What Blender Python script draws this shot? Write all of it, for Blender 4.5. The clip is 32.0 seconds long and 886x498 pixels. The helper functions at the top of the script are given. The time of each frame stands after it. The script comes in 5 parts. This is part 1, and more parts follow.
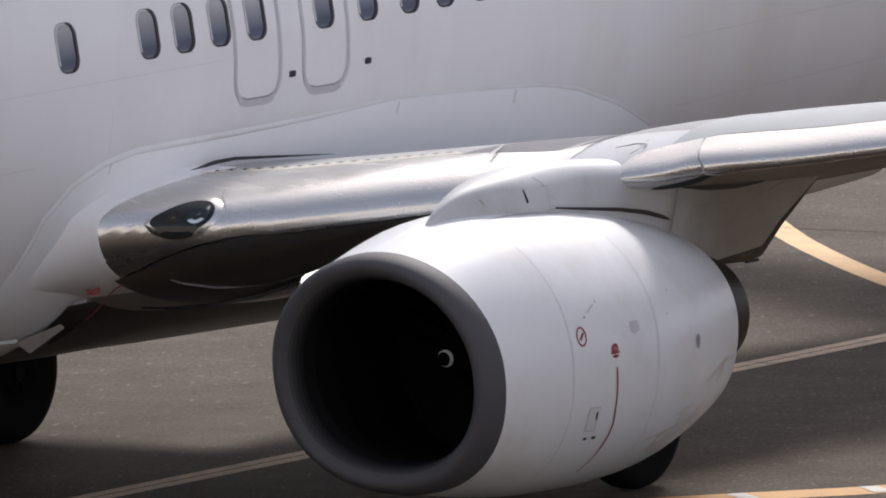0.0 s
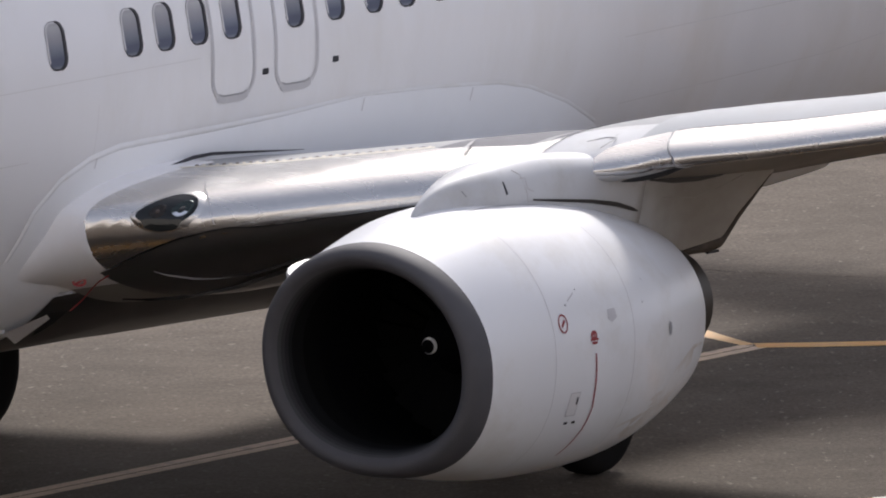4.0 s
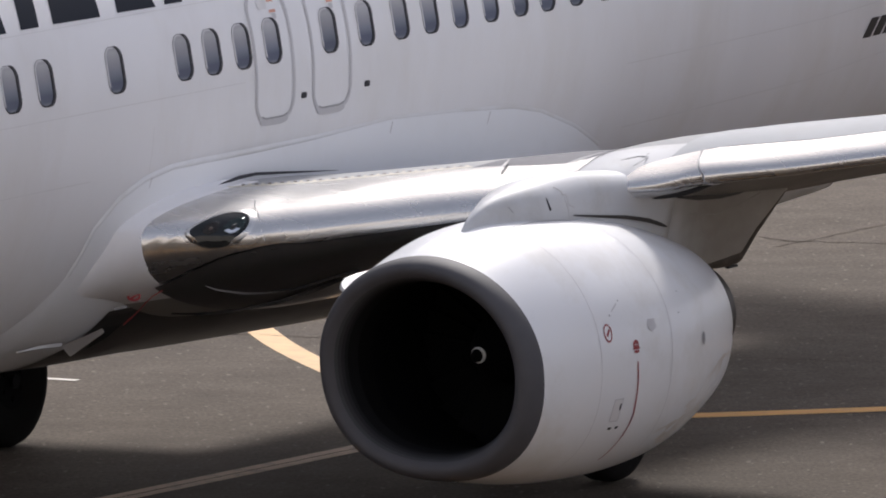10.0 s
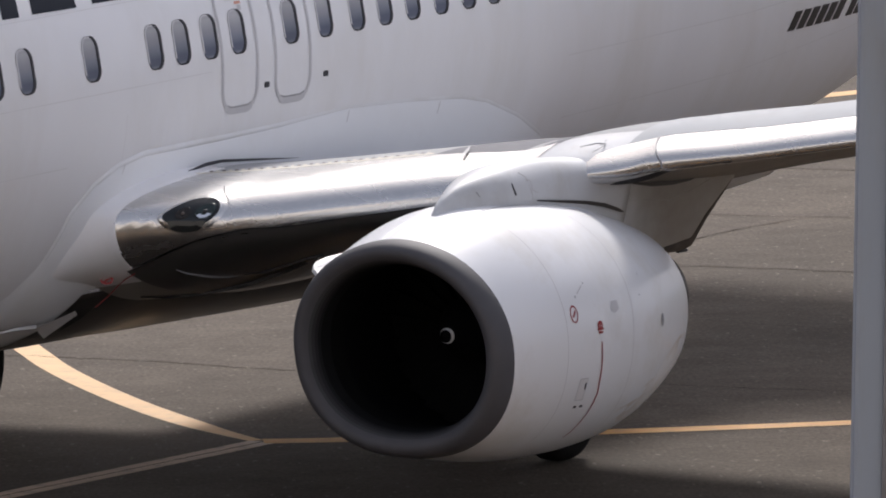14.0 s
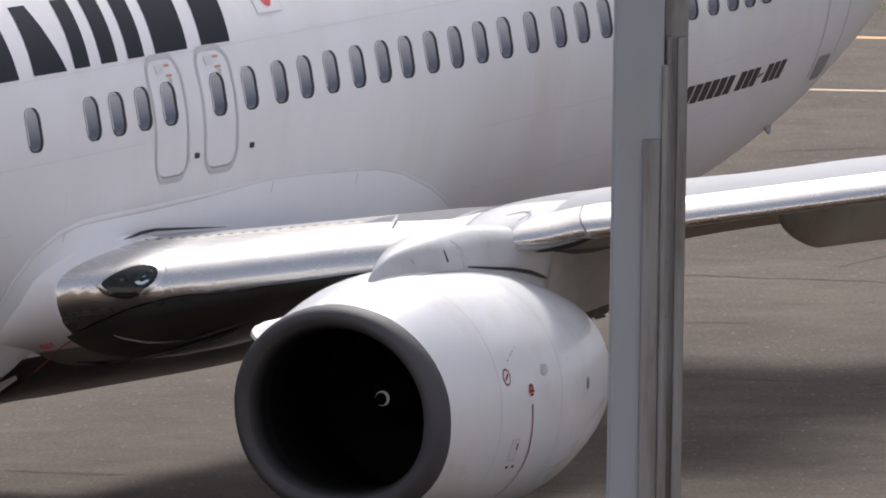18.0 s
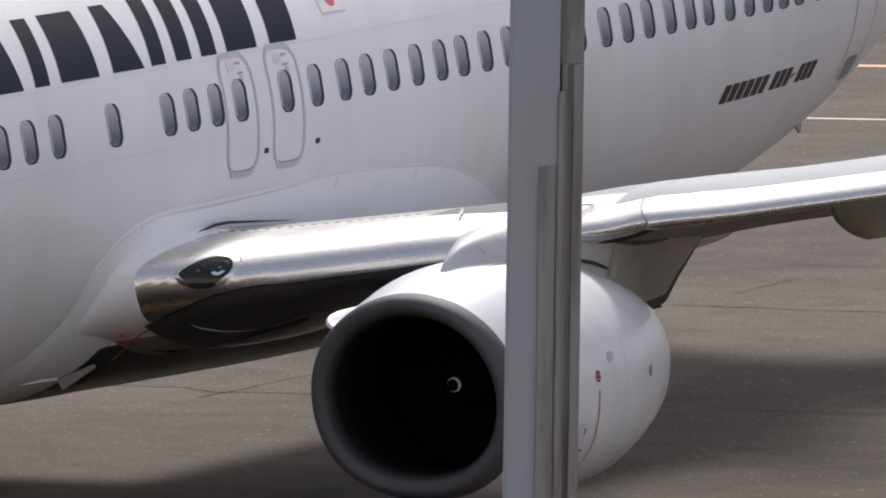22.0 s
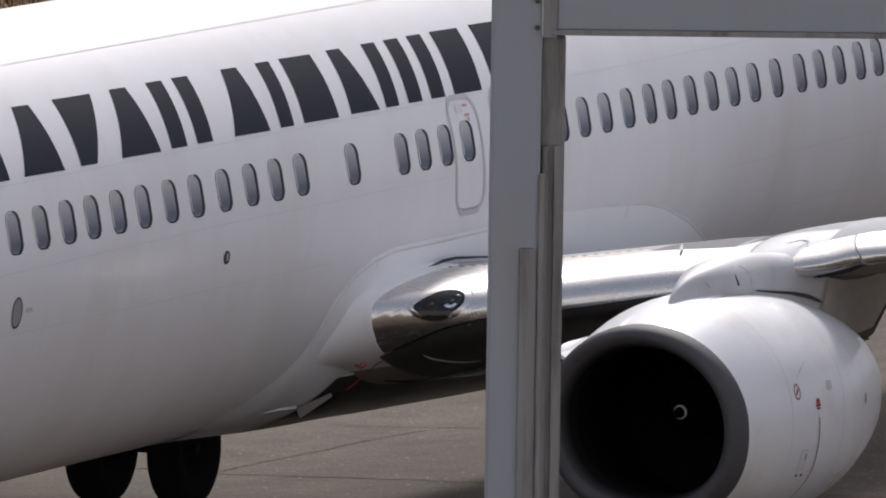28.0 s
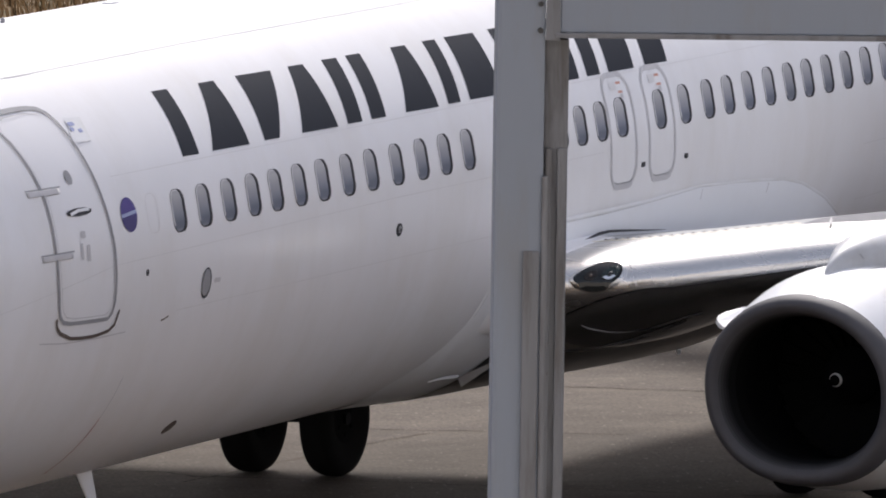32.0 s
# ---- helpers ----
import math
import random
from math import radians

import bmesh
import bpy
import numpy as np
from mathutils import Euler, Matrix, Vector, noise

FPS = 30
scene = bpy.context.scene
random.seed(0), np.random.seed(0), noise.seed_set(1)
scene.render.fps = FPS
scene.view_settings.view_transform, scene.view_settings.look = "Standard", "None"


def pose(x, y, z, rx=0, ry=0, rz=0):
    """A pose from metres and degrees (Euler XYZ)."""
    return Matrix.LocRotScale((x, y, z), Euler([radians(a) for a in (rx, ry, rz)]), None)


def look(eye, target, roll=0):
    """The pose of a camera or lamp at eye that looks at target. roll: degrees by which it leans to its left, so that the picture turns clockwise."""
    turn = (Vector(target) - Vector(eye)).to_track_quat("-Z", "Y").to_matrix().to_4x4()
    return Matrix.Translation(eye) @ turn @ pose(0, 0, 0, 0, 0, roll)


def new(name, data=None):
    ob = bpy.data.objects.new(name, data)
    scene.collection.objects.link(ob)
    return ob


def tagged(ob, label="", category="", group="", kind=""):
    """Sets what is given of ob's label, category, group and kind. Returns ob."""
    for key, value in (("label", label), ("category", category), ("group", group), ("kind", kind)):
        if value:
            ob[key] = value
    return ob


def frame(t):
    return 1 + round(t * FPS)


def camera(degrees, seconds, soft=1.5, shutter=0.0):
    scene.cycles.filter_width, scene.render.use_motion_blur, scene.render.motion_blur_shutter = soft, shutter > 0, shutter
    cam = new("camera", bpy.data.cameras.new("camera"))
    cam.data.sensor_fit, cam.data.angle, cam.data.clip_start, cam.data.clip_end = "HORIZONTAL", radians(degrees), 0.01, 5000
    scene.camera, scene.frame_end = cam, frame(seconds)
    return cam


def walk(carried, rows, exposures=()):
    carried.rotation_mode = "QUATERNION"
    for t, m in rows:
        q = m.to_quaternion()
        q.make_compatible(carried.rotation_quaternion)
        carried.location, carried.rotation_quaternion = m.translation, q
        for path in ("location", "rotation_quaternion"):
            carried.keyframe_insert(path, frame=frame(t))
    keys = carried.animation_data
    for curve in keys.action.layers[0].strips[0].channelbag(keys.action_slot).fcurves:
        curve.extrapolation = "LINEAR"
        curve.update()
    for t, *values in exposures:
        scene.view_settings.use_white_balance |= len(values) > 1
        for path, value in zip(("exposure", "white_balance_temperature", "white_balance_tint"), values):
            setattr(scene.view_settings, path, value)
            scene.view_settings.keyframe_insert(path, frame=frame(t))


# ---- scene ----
EYE = (0.0, 0.0, 12.464)


def aim(pan, tilt, roll):
    """The pose of the tripod head: pan to the left of +y, tilt up, lean, in degrees."""
    p, t = radians(pan), radians(tilt)
    ahead = Vector((-math.sin(p) * math.cos(t), math.cos(p) * math.cos(t), math.sin(t)))
    return look(EYE, Vector(EYE) + 100 * ahead, roll)


cam = camera(4.4573, 32.0, soft=1.9)
walk(cam, [
    (0.0, aim(2.8168, -7.0097, -0.405)), (0.5, aim(2.6715, -7.0093, -0.390)), (1.0, aim(2.5745, -7.0102, -0.388)),
    (1.5, aim(2.4304, -7.0081, -0.387)), (2.0, aim(2.2857, -6.9935, -0.372)), (2.5, aim(2.0771, -6.9973, -0.319)),
    (3.0, aim(1.8950, -6.9930, -0.311)), (3.5, aim(1.7359, -6.9351, -0.353)), (5.5, aim(1.1420, -6.6677, -0.340)),
    (6.0, aim(1.0813, -6.6567, -0.337)), (6.5, aim(0.9916, -6.6504, -0.344)), (7.0, aim(0.8997, -6.6333, -0.343)),
    (7.5, aim(0.7699, -6.6135, -0.339)), (8.0, aim(0.6551, -6.5679, -0.340)), (8.5, aim(0.5444, -6.5466, -0.339)),
    (9.0, aim(0.4459, -6.5320, -0.369)), (9.5, aim(0.3363, -6.5187, -0.368)), (10.0, aim(0.2196, -6.4830, -0.368)),
    (10.5, aim(0.0977, -6.4703, -0.375)), (11.0, aim(-0.0324, -6.4609, -0.347)), (11.5, aim(-0.1692, -6.4366, -0.331)),
    (12.0, aim(-0.2953, -6.4449, -0.319)), (12.5, aim(-0.4677, -6.4424, -0.299)), (13.0, aim(-0.6373, -6.4291, -0.280)),
    (13.5, aim(-0.7824, -6.3919, -0.258)), (14.0, aim(-0.9340, -6.3822, -0.236)), (14.5, aim(-1.0944, -6.3565, -0.297)),
    (16.5, aim(-1.8022, -6.0909, -0.207)), (17.0, aim(-1.9405, -5.9674, -0.181)), (17.5, aim(-2.0739, -5.8777, -0.149)),
    (18.0, aim(-2.1780, -5.8713, -0.123)), (18.5, aim(-2.2686, -5.8645, -0.113)), (19.0, aim(-2.3965, -5.8591, -0.141)),
    (19.5, aim(-2.5162, -5.8457, -0.059)), (20.0, aim(-2.5813, -5.8182, -0.059)), (20.5, aim(-2.6580, -5.7955, -0.076)),
    (21.0, aim(-2.6826, -5.7633, -0.113)), (21.5, aim(-2.6896, -5.7365, -0.106)), (22.0, aim(-2.7048, -5.7371, -0.116)),
    (22.5, aim(-2.7199, -5.7153, -0.122)), (23.0, aim(-2.7379, -5.6896, -0.107)), (23.5, aim(-2.7627, -5.6690, -0.150)),
    (24.0, aim(-2.7735, -5.6633, -0.176)), (24.5, aim(-2.7792, -5.6374, -0.170)), (25.0, aim(-2.7797, -5.6228, -0.169)),
    (25.5, aim(-2.7898, -5.5551, -0.103)), (27.5, aim(-2.8034, -5.3540, -0.159)), (28.0, aim(-2.8052, -5.3249, -0.101)),
    (28.5, aim(-2.7909, -5.3255, -0.083)), (29.0, aim(-2.7833, -5.3332, -0.074)), (29.5, aim(-2.7856, -5.3273, -0.084)),
    (30.0, aim(-2.7888, -5.3314, -0.094)), (30.5, aim(-2.7938, -5.3267, -0.113)), (31.0, aim(-2.7880, -5.3262, -0.108)),
    (31.5, aim(-2.7986, -5.3200, -0.112)), (32.0, aim(-2.7893, -5.3110, -0.102)),
], exposures=[(0.0, 0.68, 6350, 13), (3.0, 0.77, 6350, 13), (6.0, 0.77, 6350, 13), (8.0, 0.66, 6350, 13), (13.0, 0.63, 6350, 13), (17.0, 0.71, 6350, 13), (19.0, 0.67, 6350, 13), (23.0, 0.61, 6350, 13), (25.0, 0.55, 6350, 13), (28.0, 0.44, 6350, 13), (29.0, 0.43, 6350, 13), (30.0, 0.53, 6350, 13), (31.0, 0.71, 6350, 13), (32.0, 0.79, 6350, 13)])

# ---- world, sun ----
SUN_AZ, SUN_EL = 79.5, 39.5      # degrees, counter-clockwise from +x
world = bpy.data.worlds.new("world")
scene.world = world
world.use_nodes = True
wn = world.node_tree.nodes
sky = wn.new("ShaderNodeTexSky")
sky.sky_type = "NISHITA"
sky.sun_disc = False
sky.sun_elevation = radians(SUN_EL)
sky.sun_rotation = radians(90 - SUN_AZ)
sky.dust_density = 6.0
sky.air_density = 0.8
sky.ozone_density = 1.0
wn["Background"].inputs["Strength"].default_value = 0.115
rise = wn.new("ShaderNodeTexCoord")
height = wn.new("ShaderNodeSeparateXYZ")
world.node_tree.links.new(rise.outputs["Generated"], height.inputs[0])
veil = wn.new("ShaderNodeMix")           # summer haze: milky towards the horizon, clearer overhead
veil.data_type = "RGBA"
veil.inputs["A"].default_value = (4.15, 4.3, 4.9, 1)
veil.inputs["B"].default_value = (2.2, 2.35, 2.8, 1)
world.node_tree.links.new(height.outputs["Z"], veil.inputs["Factor"])
haze = wn.new("ShaderNodeMix")           # thin veil of cloud over the blue
haze.data_type = "RGBA"
haze.inputs["Factor"].default_value = 0.78
world.node_tree.links.new(veil.outputs["Result"], haze.inputs["B"])
world.node_tree.links.new(sky.outputs[0], haze.inputs["A"])
world.node_tree.links.new(haze.outputs["Result"], wn["Background"].inputs["Color"])

sun_data = bpy.data.lights.new("sun", "SUN")
sun_data.energy = 2.2
sun_data.angle = radians(8.5)
sun_data.color = (1.0, 0.955, 0.90)
sun = new("sun", sun_data)
sa, se = radians(SUN_AZ), radians(SUN_EL)
sun_dir = Vector((math.cos(sa) * math.cos(se), math.sin(sa) * math.cos(se), math.sin(se)))
sun.matrix_world = look(sun_dir * 300, (0, 0, 0))


# ---- materials ----
def material(name, base, rough=0.5, metal=0.0, coat=0.0, vary=0.0, scale=4.0, stretch=(1, 1, 1), dirt=None,
             dirt_scale=1.0, dirt_edge=(0.5, 0.75), bump=0.0, bump_scale=60.0, rand=0.0, rough_vary=0.0, spec=0.5):
    """A procedural surface: base colour with fine variation, larger stains in another colour, and fine relief."""
    m = bpy.data.materials.new(name)
    m.use_nodes = True
    nt = m.node_tree
    n, l = nt.nodes, nt.links
    b = n["Principled BSDF"]
    b.inputs["Roughness"].default_value = rough
    b.inputs["Metallic"].default_value = metal
    b.inputs["Coat Weight"].default_value = coat
    b.inputs["Coat Roughness"].default_value = 0.08
    b.inputs["Specular IOR Level"].default_value = spec
    b.inputs["Base Color"].default_value = (*base, 1)
    tex = n.new("ShaderNodeTexCoord")
    mp = n.new("ShaderNodeMapping")
    mp.inputs["Scale"].default_value = stretch
    l.new(tex.outputs["Object"], mp.inputs["Vector"])
    out = None
    if vary:
        a = n.new("ShaderNodeTexNoise")
        a.inputs["Scale"].default_value = scale
        a.inputs["Detail"].default_value = 6
        l.new(mp.outputs[0], a.inputs["Vector"])
        mix = n.new("ShaderNodeMix")
        mix.data_type = "RGBA"
        mix.inputs["A"].default_value = (*[c * (1 - vary) for c in base], 1)
        mix.inputs["B"].default_value = (*[min(1, c * (1 + vary)) for c in base], 1)
        l.new(a.outputs["Fac"], mix.inputs["Factor"])
        out = mix.outputs["Result"]
        if rough_vary:
            mr = n.new("ShaderNodeMapRange")
            mr.inputs["To Min"].default_value = max(0.02, rough - rough_vary)
            mr.inputs["To Max"].default_value = rough + rough_vary
            l.new(a.outputs["Fac"], mr.inputs["Value"])
            l.new(mr.outputs[0], b.inputs["Roughness"])
    if dirt:
        d = n.new("ShaderNodeTexNoise")
        d.inputs["Scale"].default_value = dirt_scale
        d.inputs["Detail"].default_value = 8
        d.inputs["Roughness"].default_value = 0.65
        l.new(mp.outputs[0], d.inputs["Vector"])
        r = n.new("ShaderNodeMapRange")
        r.inputs["From Min"].default_value, r.inputs["From Max"].default_value = dirt_edge
        l.new(d.outputs["Fac"], r.inputs["Value"])
        mix2 = n.new("ShaderNodeMix")
        mix2.data_type = "RGBA"
        mix2.inputs["A"].default_value = (*base, 1)
        mix2.inputs["B"].default_value = (*dirt, 1)
        if out:
            l.new(out, mix2.inputs["A"])
        l.new(r.outputs[0], mix2.inputs["Factor"])
        out = mix2.outputs["Result"]
    if rand:
        oi = n.new("ShaderNodeObjectInfo")
        hs = n.new("ShaderNodeHueSaturation")
        mr2 = n.new("ShaderNodeMapRange")
        mr2.inputs["To Min"].default_value, mr2.inputs["To Max"].default_value = 1 - rand, 1 + rand
        l.new(oi.outputs["Random"], mr2.inputs["Value"])
        l.new(mr2.outputs[0], hs.inputs["Value"])
        hs.inputs["Color"].default_value = (*base, 1)
        if out:
            l.new(out, hs.inputs["Color"])
        out = hs.outputs[0]
    if out:
        l.new(out, b.inputs["Base Color"])
    if bump:
        bn = n.new("ShaderNodeTexNoise")
        bn.inputs["Scale"].default_value = bump_scale
        bn.inputs["Detail"].default_value = 4
        l.new(mp.outputs[0], bn.inputs["Vector"])
        bp = n.new("ShaderNodeBump")
        bp.inputs["Strength"].default_value = bump
        bp.inputs["Distance"].default_value = 0.01
        l.new(bn.outputs["Fac"], bp.inputs["Height"])
        l.new(bp.outputs[0], b.inputs["Normal"])
    return m


M_WHITE = material("white_paint", (0.80, 0.795, 0.805), 0.40, spec=0.45, coat=0.25, vary=0.04, scale=1.2, dirt=(0.72, 0.70, 0.675),
                   dirt_scale=0.8, stretch=(1.3, 1, 0.5), dirt_edge=(0.46, 0.85), bump=0.10, bump_scale=1.6)
M_NAC = material("nacelle_paint", (0.78, 0.785, 0.795), 0.45, spec=0.3, coat=0.35, vary=0.03, scale=1.5, dirt=(0.66, 0.64, 0.60),
                 dirt_scale=1.3, dirt_edge=(0.5, 0.8))
# paler, bluer copy of white_paint: light on the flared fairing put into colour
M_FAIR = material("lit_white_fairing_paint", (0.84, 0.85, 0.87), 0.38, spec=0.45, coat=0.25, vary=0.03, scale=1.2, dirt=(0.76, 0.755, 0.75), dirt_scale=0.8, dirt_edge=(0.48, 0.85), bump=0.08, bump_scale=1.6)
M_OIL = material("oil_stained_paint", (0.72, 0.715, 0.71), 0.5, spec=0.2, vary=0.04, scale=2.0, stretch=(0.7, 1, 1.2), dirt=(0.46, 0.38, 0.29), dirt_scale=2.2, dirt_edge=(0.42, 0.74))
M_GREY = material("wing_grey_paint", (0.36, 0.365, 0.37), 0.7, spec=0.2, vary=0.07, scale=2.0, dirt=(0.45, 0.44, 0.43),
                  dirt_scale=1.3, dirt_edge=(0.5, 0.8))
M_PANEL = material("pale_grey_panel", (0.40, 0.415, 0.43), 0.65, spec=0.25, vary=0.06, scale=2.0, dirt=(0.38, 0.38, 0.385), dirt_scale=1.6, dirt_edge=(0.5, 0.75))
M_WALK = material("dark_wing_grey", (0.19, 0.19, 0.205), 0.75, spec=0.15, vary=0.08, scale=2.0, dirt=(0.25, 0.245, 0.25), dirt_scale=1.5, dirt_edge=(0.5, 0.8))
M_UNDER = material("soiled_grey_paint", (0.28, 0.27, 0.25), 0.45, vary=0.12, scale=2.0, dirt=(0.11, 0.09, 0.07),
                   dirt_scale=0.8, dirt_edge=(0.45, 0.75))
M_PYLON = material("pylon_grey_paint", (0.55, 0.56, 0.575), 0.5, spec=0.25, vary=0.04, scale=2.0, dirt=(0.42, 0.41, 0.39),
                   dirt_scale=1.6, dirt_edge=(0.5, 0.8))
M_KEEL = material("brown_soot", (0.05, 0.038, 0.028), 0.7, vary=0.2, scale=5.0, dirt=(0.12, 0.09, 0.07), dirt_scale=3.0)
# pylon rear: colour holds the shade under the wing besides soot
M_TAILSHADE = material("shade_and_soot_paint", (0.36, 0.35, 0.33), 0.45, vary=0.10, scale=2.0, stretch=(0.5, 1, 1), dirt=(0.20, 0.175, 0.15),
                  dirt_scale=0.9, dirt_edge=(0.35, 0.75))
# both glosses are near black for the shade and dark reflections down there
M_KRU = material("shade_dark_krueger_gloss", (0.05, 0.048, 0.046), 0.28, coat=0.25, vary=0.12, scale=2.0, dirt=(0.10, 0.09, 0.08), dirt_scale=0.8, dirt_edge=(0.45, 0.75))
M_DARKG = material("shade_dark_belly_gloss", (0.040, 0.038, 0.036), 0.38, coat=0.10, vary=0.12, scale=2.0, dirt=(0.12, 0.10, 0.09), dirt_scale=0.8, dirt_edge=(0.45, 0.75))
M_METAL = material("polished_aluminium", (0.62, 0.612, 0.60), 0.27, metal=1.0, vary=0.06, scale=6.0, stretch=(1, 0.25, 1),
                   rough_vary=0.03, dirt=(0.58, 0.56, 0.53), dirt_scale=1.4, dirt_edge=(0.52, 0.8))
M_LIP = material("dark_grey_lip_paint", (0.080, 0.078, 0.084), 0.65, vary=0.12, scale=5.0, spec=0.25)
# lip paint in ever darker steps: the inlet's shade put into colour
M_LIPS = [M_LIP] + [material("shade_step_lip_paint", (c, c, c * 1.05), 0.7, vary=0.15, scale=5.0, spec=0.2 * c / 0.08) for c in (0.060, 0.044, 0.031, 0.021, 0.013, 0.008)]
# near black: the shade inside the inlet is put into these two colours
M_DUCT = material("shade_black_lining", (0.005, 0.005, 0.006), 0.85, vary=0.2, scale=8.0, spec=0.05)
M_BLADE = material("shade_black_blade", (0.004, 0.004, 0.0045), 0.8, spec=0.1, metal=0.0, vary=0.1, scale=9.0)
M_MARKW = material("white_spinner_mark", (0.75, 0.75, 0.74), 0.5, vary=0.05, scale=20.0)
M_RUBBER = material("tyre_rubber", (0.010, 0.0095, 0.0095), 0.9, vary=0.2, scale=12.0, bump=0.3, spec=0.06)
# gear metal almost black: the belly's shadow is put into leg and rim colours
M_STEEL = material("shade_dark_gear_steel", (0.010, 0.010, 0.011), 0.8, spec=0.1, metal=0.0, vary=0.15, scale=8.0)
M_RIM = material("shade_dark_rim", (0.007, 0.007, 0.0075), 0.9, vary=0.2, scale=8.0, spec=0.05)
M_HOT = material("exhaust_alloy", (0.028, 0.021, 0.017), 0.45, metal=0.9, vary=0.2, scale=4.0)
M_GASKET = material("dark_gasket", (0.02, 0.02, 0.026), 0.6, vary=0.1, scale=20.0)
M_SEAM = material("grey_seam", (0.30, 0.30, 0.31), 0.6, vary=0.15, scale=6.0)
M_SEAML = material("pale_seam", (0.55, 0.54, 0.55), 0.5, vary=0.1, scale=6.0)
M_PALEY = material("pale_sealant", (0.62, 0.58, 0.48), 0.6, vary=0.2, scale=14.0)
M_INK = material("charcoal_lettering_paint", (0.012, 0.016, 0.026), 0.55, spec=0.10, vary=0.1, scale=6.0)
M_SCUFF = material("brown_scuffed_steel", (0.10, 0.075, 0.062), 0.6, vary=0.25, scale=14.0)
M_BLACK = material("black_paint", (0.015, 0.015, 0.017), 0.4, vary=0.1, scale=6.0)
M_RED = material("red_marking_paint", (0.30, 0.035, 0.04), 0.5, vary=0.15, scale=9.0)
M_FLAGRED = material("flag_red_paint", (0.72, 0.05, 0.07), 0.4, vary=0.05, scale=9.0)
M_PURPLE = material("violet_paint", (0.040, 0.016, 0.21), 0.5, vary=0.15, scale=5.0)
M_VIOLETD = material("dark_violet_paint", (0.020, 0.006, 0.14), 0.5, vary=0.15, scale=5.0)
M_PALE = material("pale_blue_print", (0.30, 0.34, 0.55), 0.4, vary=0.1, scale=9.0)
M_ORANGE = material("orange_print", (0.64, 0.31, 0.22), 0.4, vary=0.1, scale=9.0)
M_GLASS = material("lamp_glass", (0.006, 0.009, 0.010), 0.08, spec=0.35, coat=0.15, vary=0.2, scale=8.0)
M_GLINT = material("glint_metal", (0.75, 0.76, 0.78), 0.12, metal=1.0, vary=0.1, scale=14.0)
M_LENS = material("lamp_lens", (0.045, 0.058, 0.056), 0.15, metal=0.8, vary=0.5, scale=26.0)
M_LENSD = material("dark_lamp_lens", (0.035, 0.030, 0.027), 0.2, metal=0.6, vary=0.5, scale=26.0)
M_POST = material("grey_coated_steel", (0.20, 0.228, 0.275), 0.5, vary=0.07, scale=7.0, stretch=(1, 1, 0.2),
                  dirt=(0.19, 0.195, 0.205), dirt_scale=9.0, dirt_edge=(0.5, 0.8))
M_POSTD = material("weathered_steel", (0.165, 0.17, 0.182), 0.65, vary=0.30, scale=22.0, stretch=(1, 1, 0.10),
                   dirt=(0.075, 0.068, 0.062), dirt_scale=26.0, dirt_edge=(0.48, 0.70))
M_YELLOW = material("worn_yellow_line_paint", (0.66, 0.34, 0.085), 0.7, vary=0.12, scale=3.0, dirt=(0.40, 0.25, 0.12),
                    dirt_scale=5.0, dirt_edge=(0.5, 0.8), bump=0.2)
M_PALELINE = material("faded_yellow_line_paint", (0.70, 0.43, 0.18), 0.7, vary=0.12, scale=3.0, dirt=(0.46, 0.30, 0.16),
                      dirt_scale=5.0, dirt_edge=(0.5, 0.8), bump=0.2)
M_LINEW = material("worn_white_line_paint", (0.66, 0.62, 0.56), 0.7, vary=0.12, scale=4.0, dirt=(0.40, 0.37, 0.34),
                   dirt_scale=6.0, dirt_edge=(0.5, 0.8), bump=0.2)
M_LINEF = material("faded_line_paint", (0.62, 0.46, 0.32), 0.75, vary=0.15, scale=4.0, dirt=(0.2, 0.17, 0.15),
                   dirt_scale=5.0, dirt_edge=(0.5, 0.8), bump=0.2)
M_CRACK = material("tar_joint", (0.050, 0.043, 0.035), 0.9, spec=0.02, vary=0.2, scale=3.0, dirt=(0.105, 0.086, 0.068), dirt_scale=2.6, dirt_edge=(0.44, 0.54))


def tail_shade_material():
    """Pylon paint that darkens rearwards: the wing's shade painted in, with some soot."""
    m = M_TAILSHADE.copy()
    m.name = "graded_shade_soot_paint"
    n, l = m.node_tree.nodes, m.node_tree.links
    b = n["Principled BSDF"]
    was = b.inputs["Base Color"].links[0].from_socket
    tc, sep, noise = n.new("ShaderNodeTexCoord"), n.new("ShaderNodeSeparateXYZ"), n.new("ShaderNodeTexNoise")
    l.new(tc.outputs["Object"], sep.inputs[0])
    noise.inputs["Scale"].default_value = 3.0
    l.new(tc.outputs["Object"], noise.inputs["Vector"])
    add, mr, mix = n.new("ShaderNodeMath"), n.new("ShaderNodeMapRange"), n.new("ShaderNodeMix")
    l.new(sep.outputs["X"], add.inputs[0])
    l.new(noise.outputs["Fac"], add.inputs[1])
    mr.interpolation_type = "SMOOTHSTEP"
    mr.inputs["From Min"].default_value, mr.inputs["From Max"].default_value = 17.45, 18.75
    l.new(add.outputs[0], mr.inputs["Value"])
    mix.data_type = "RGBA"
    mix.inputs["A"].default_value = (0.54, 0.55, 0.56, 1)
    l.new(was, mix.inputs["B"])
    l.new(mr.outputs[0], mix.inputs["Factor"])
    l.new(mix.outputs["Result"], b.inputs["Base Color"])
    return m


M_TAILGRADE = tail_shade_material()


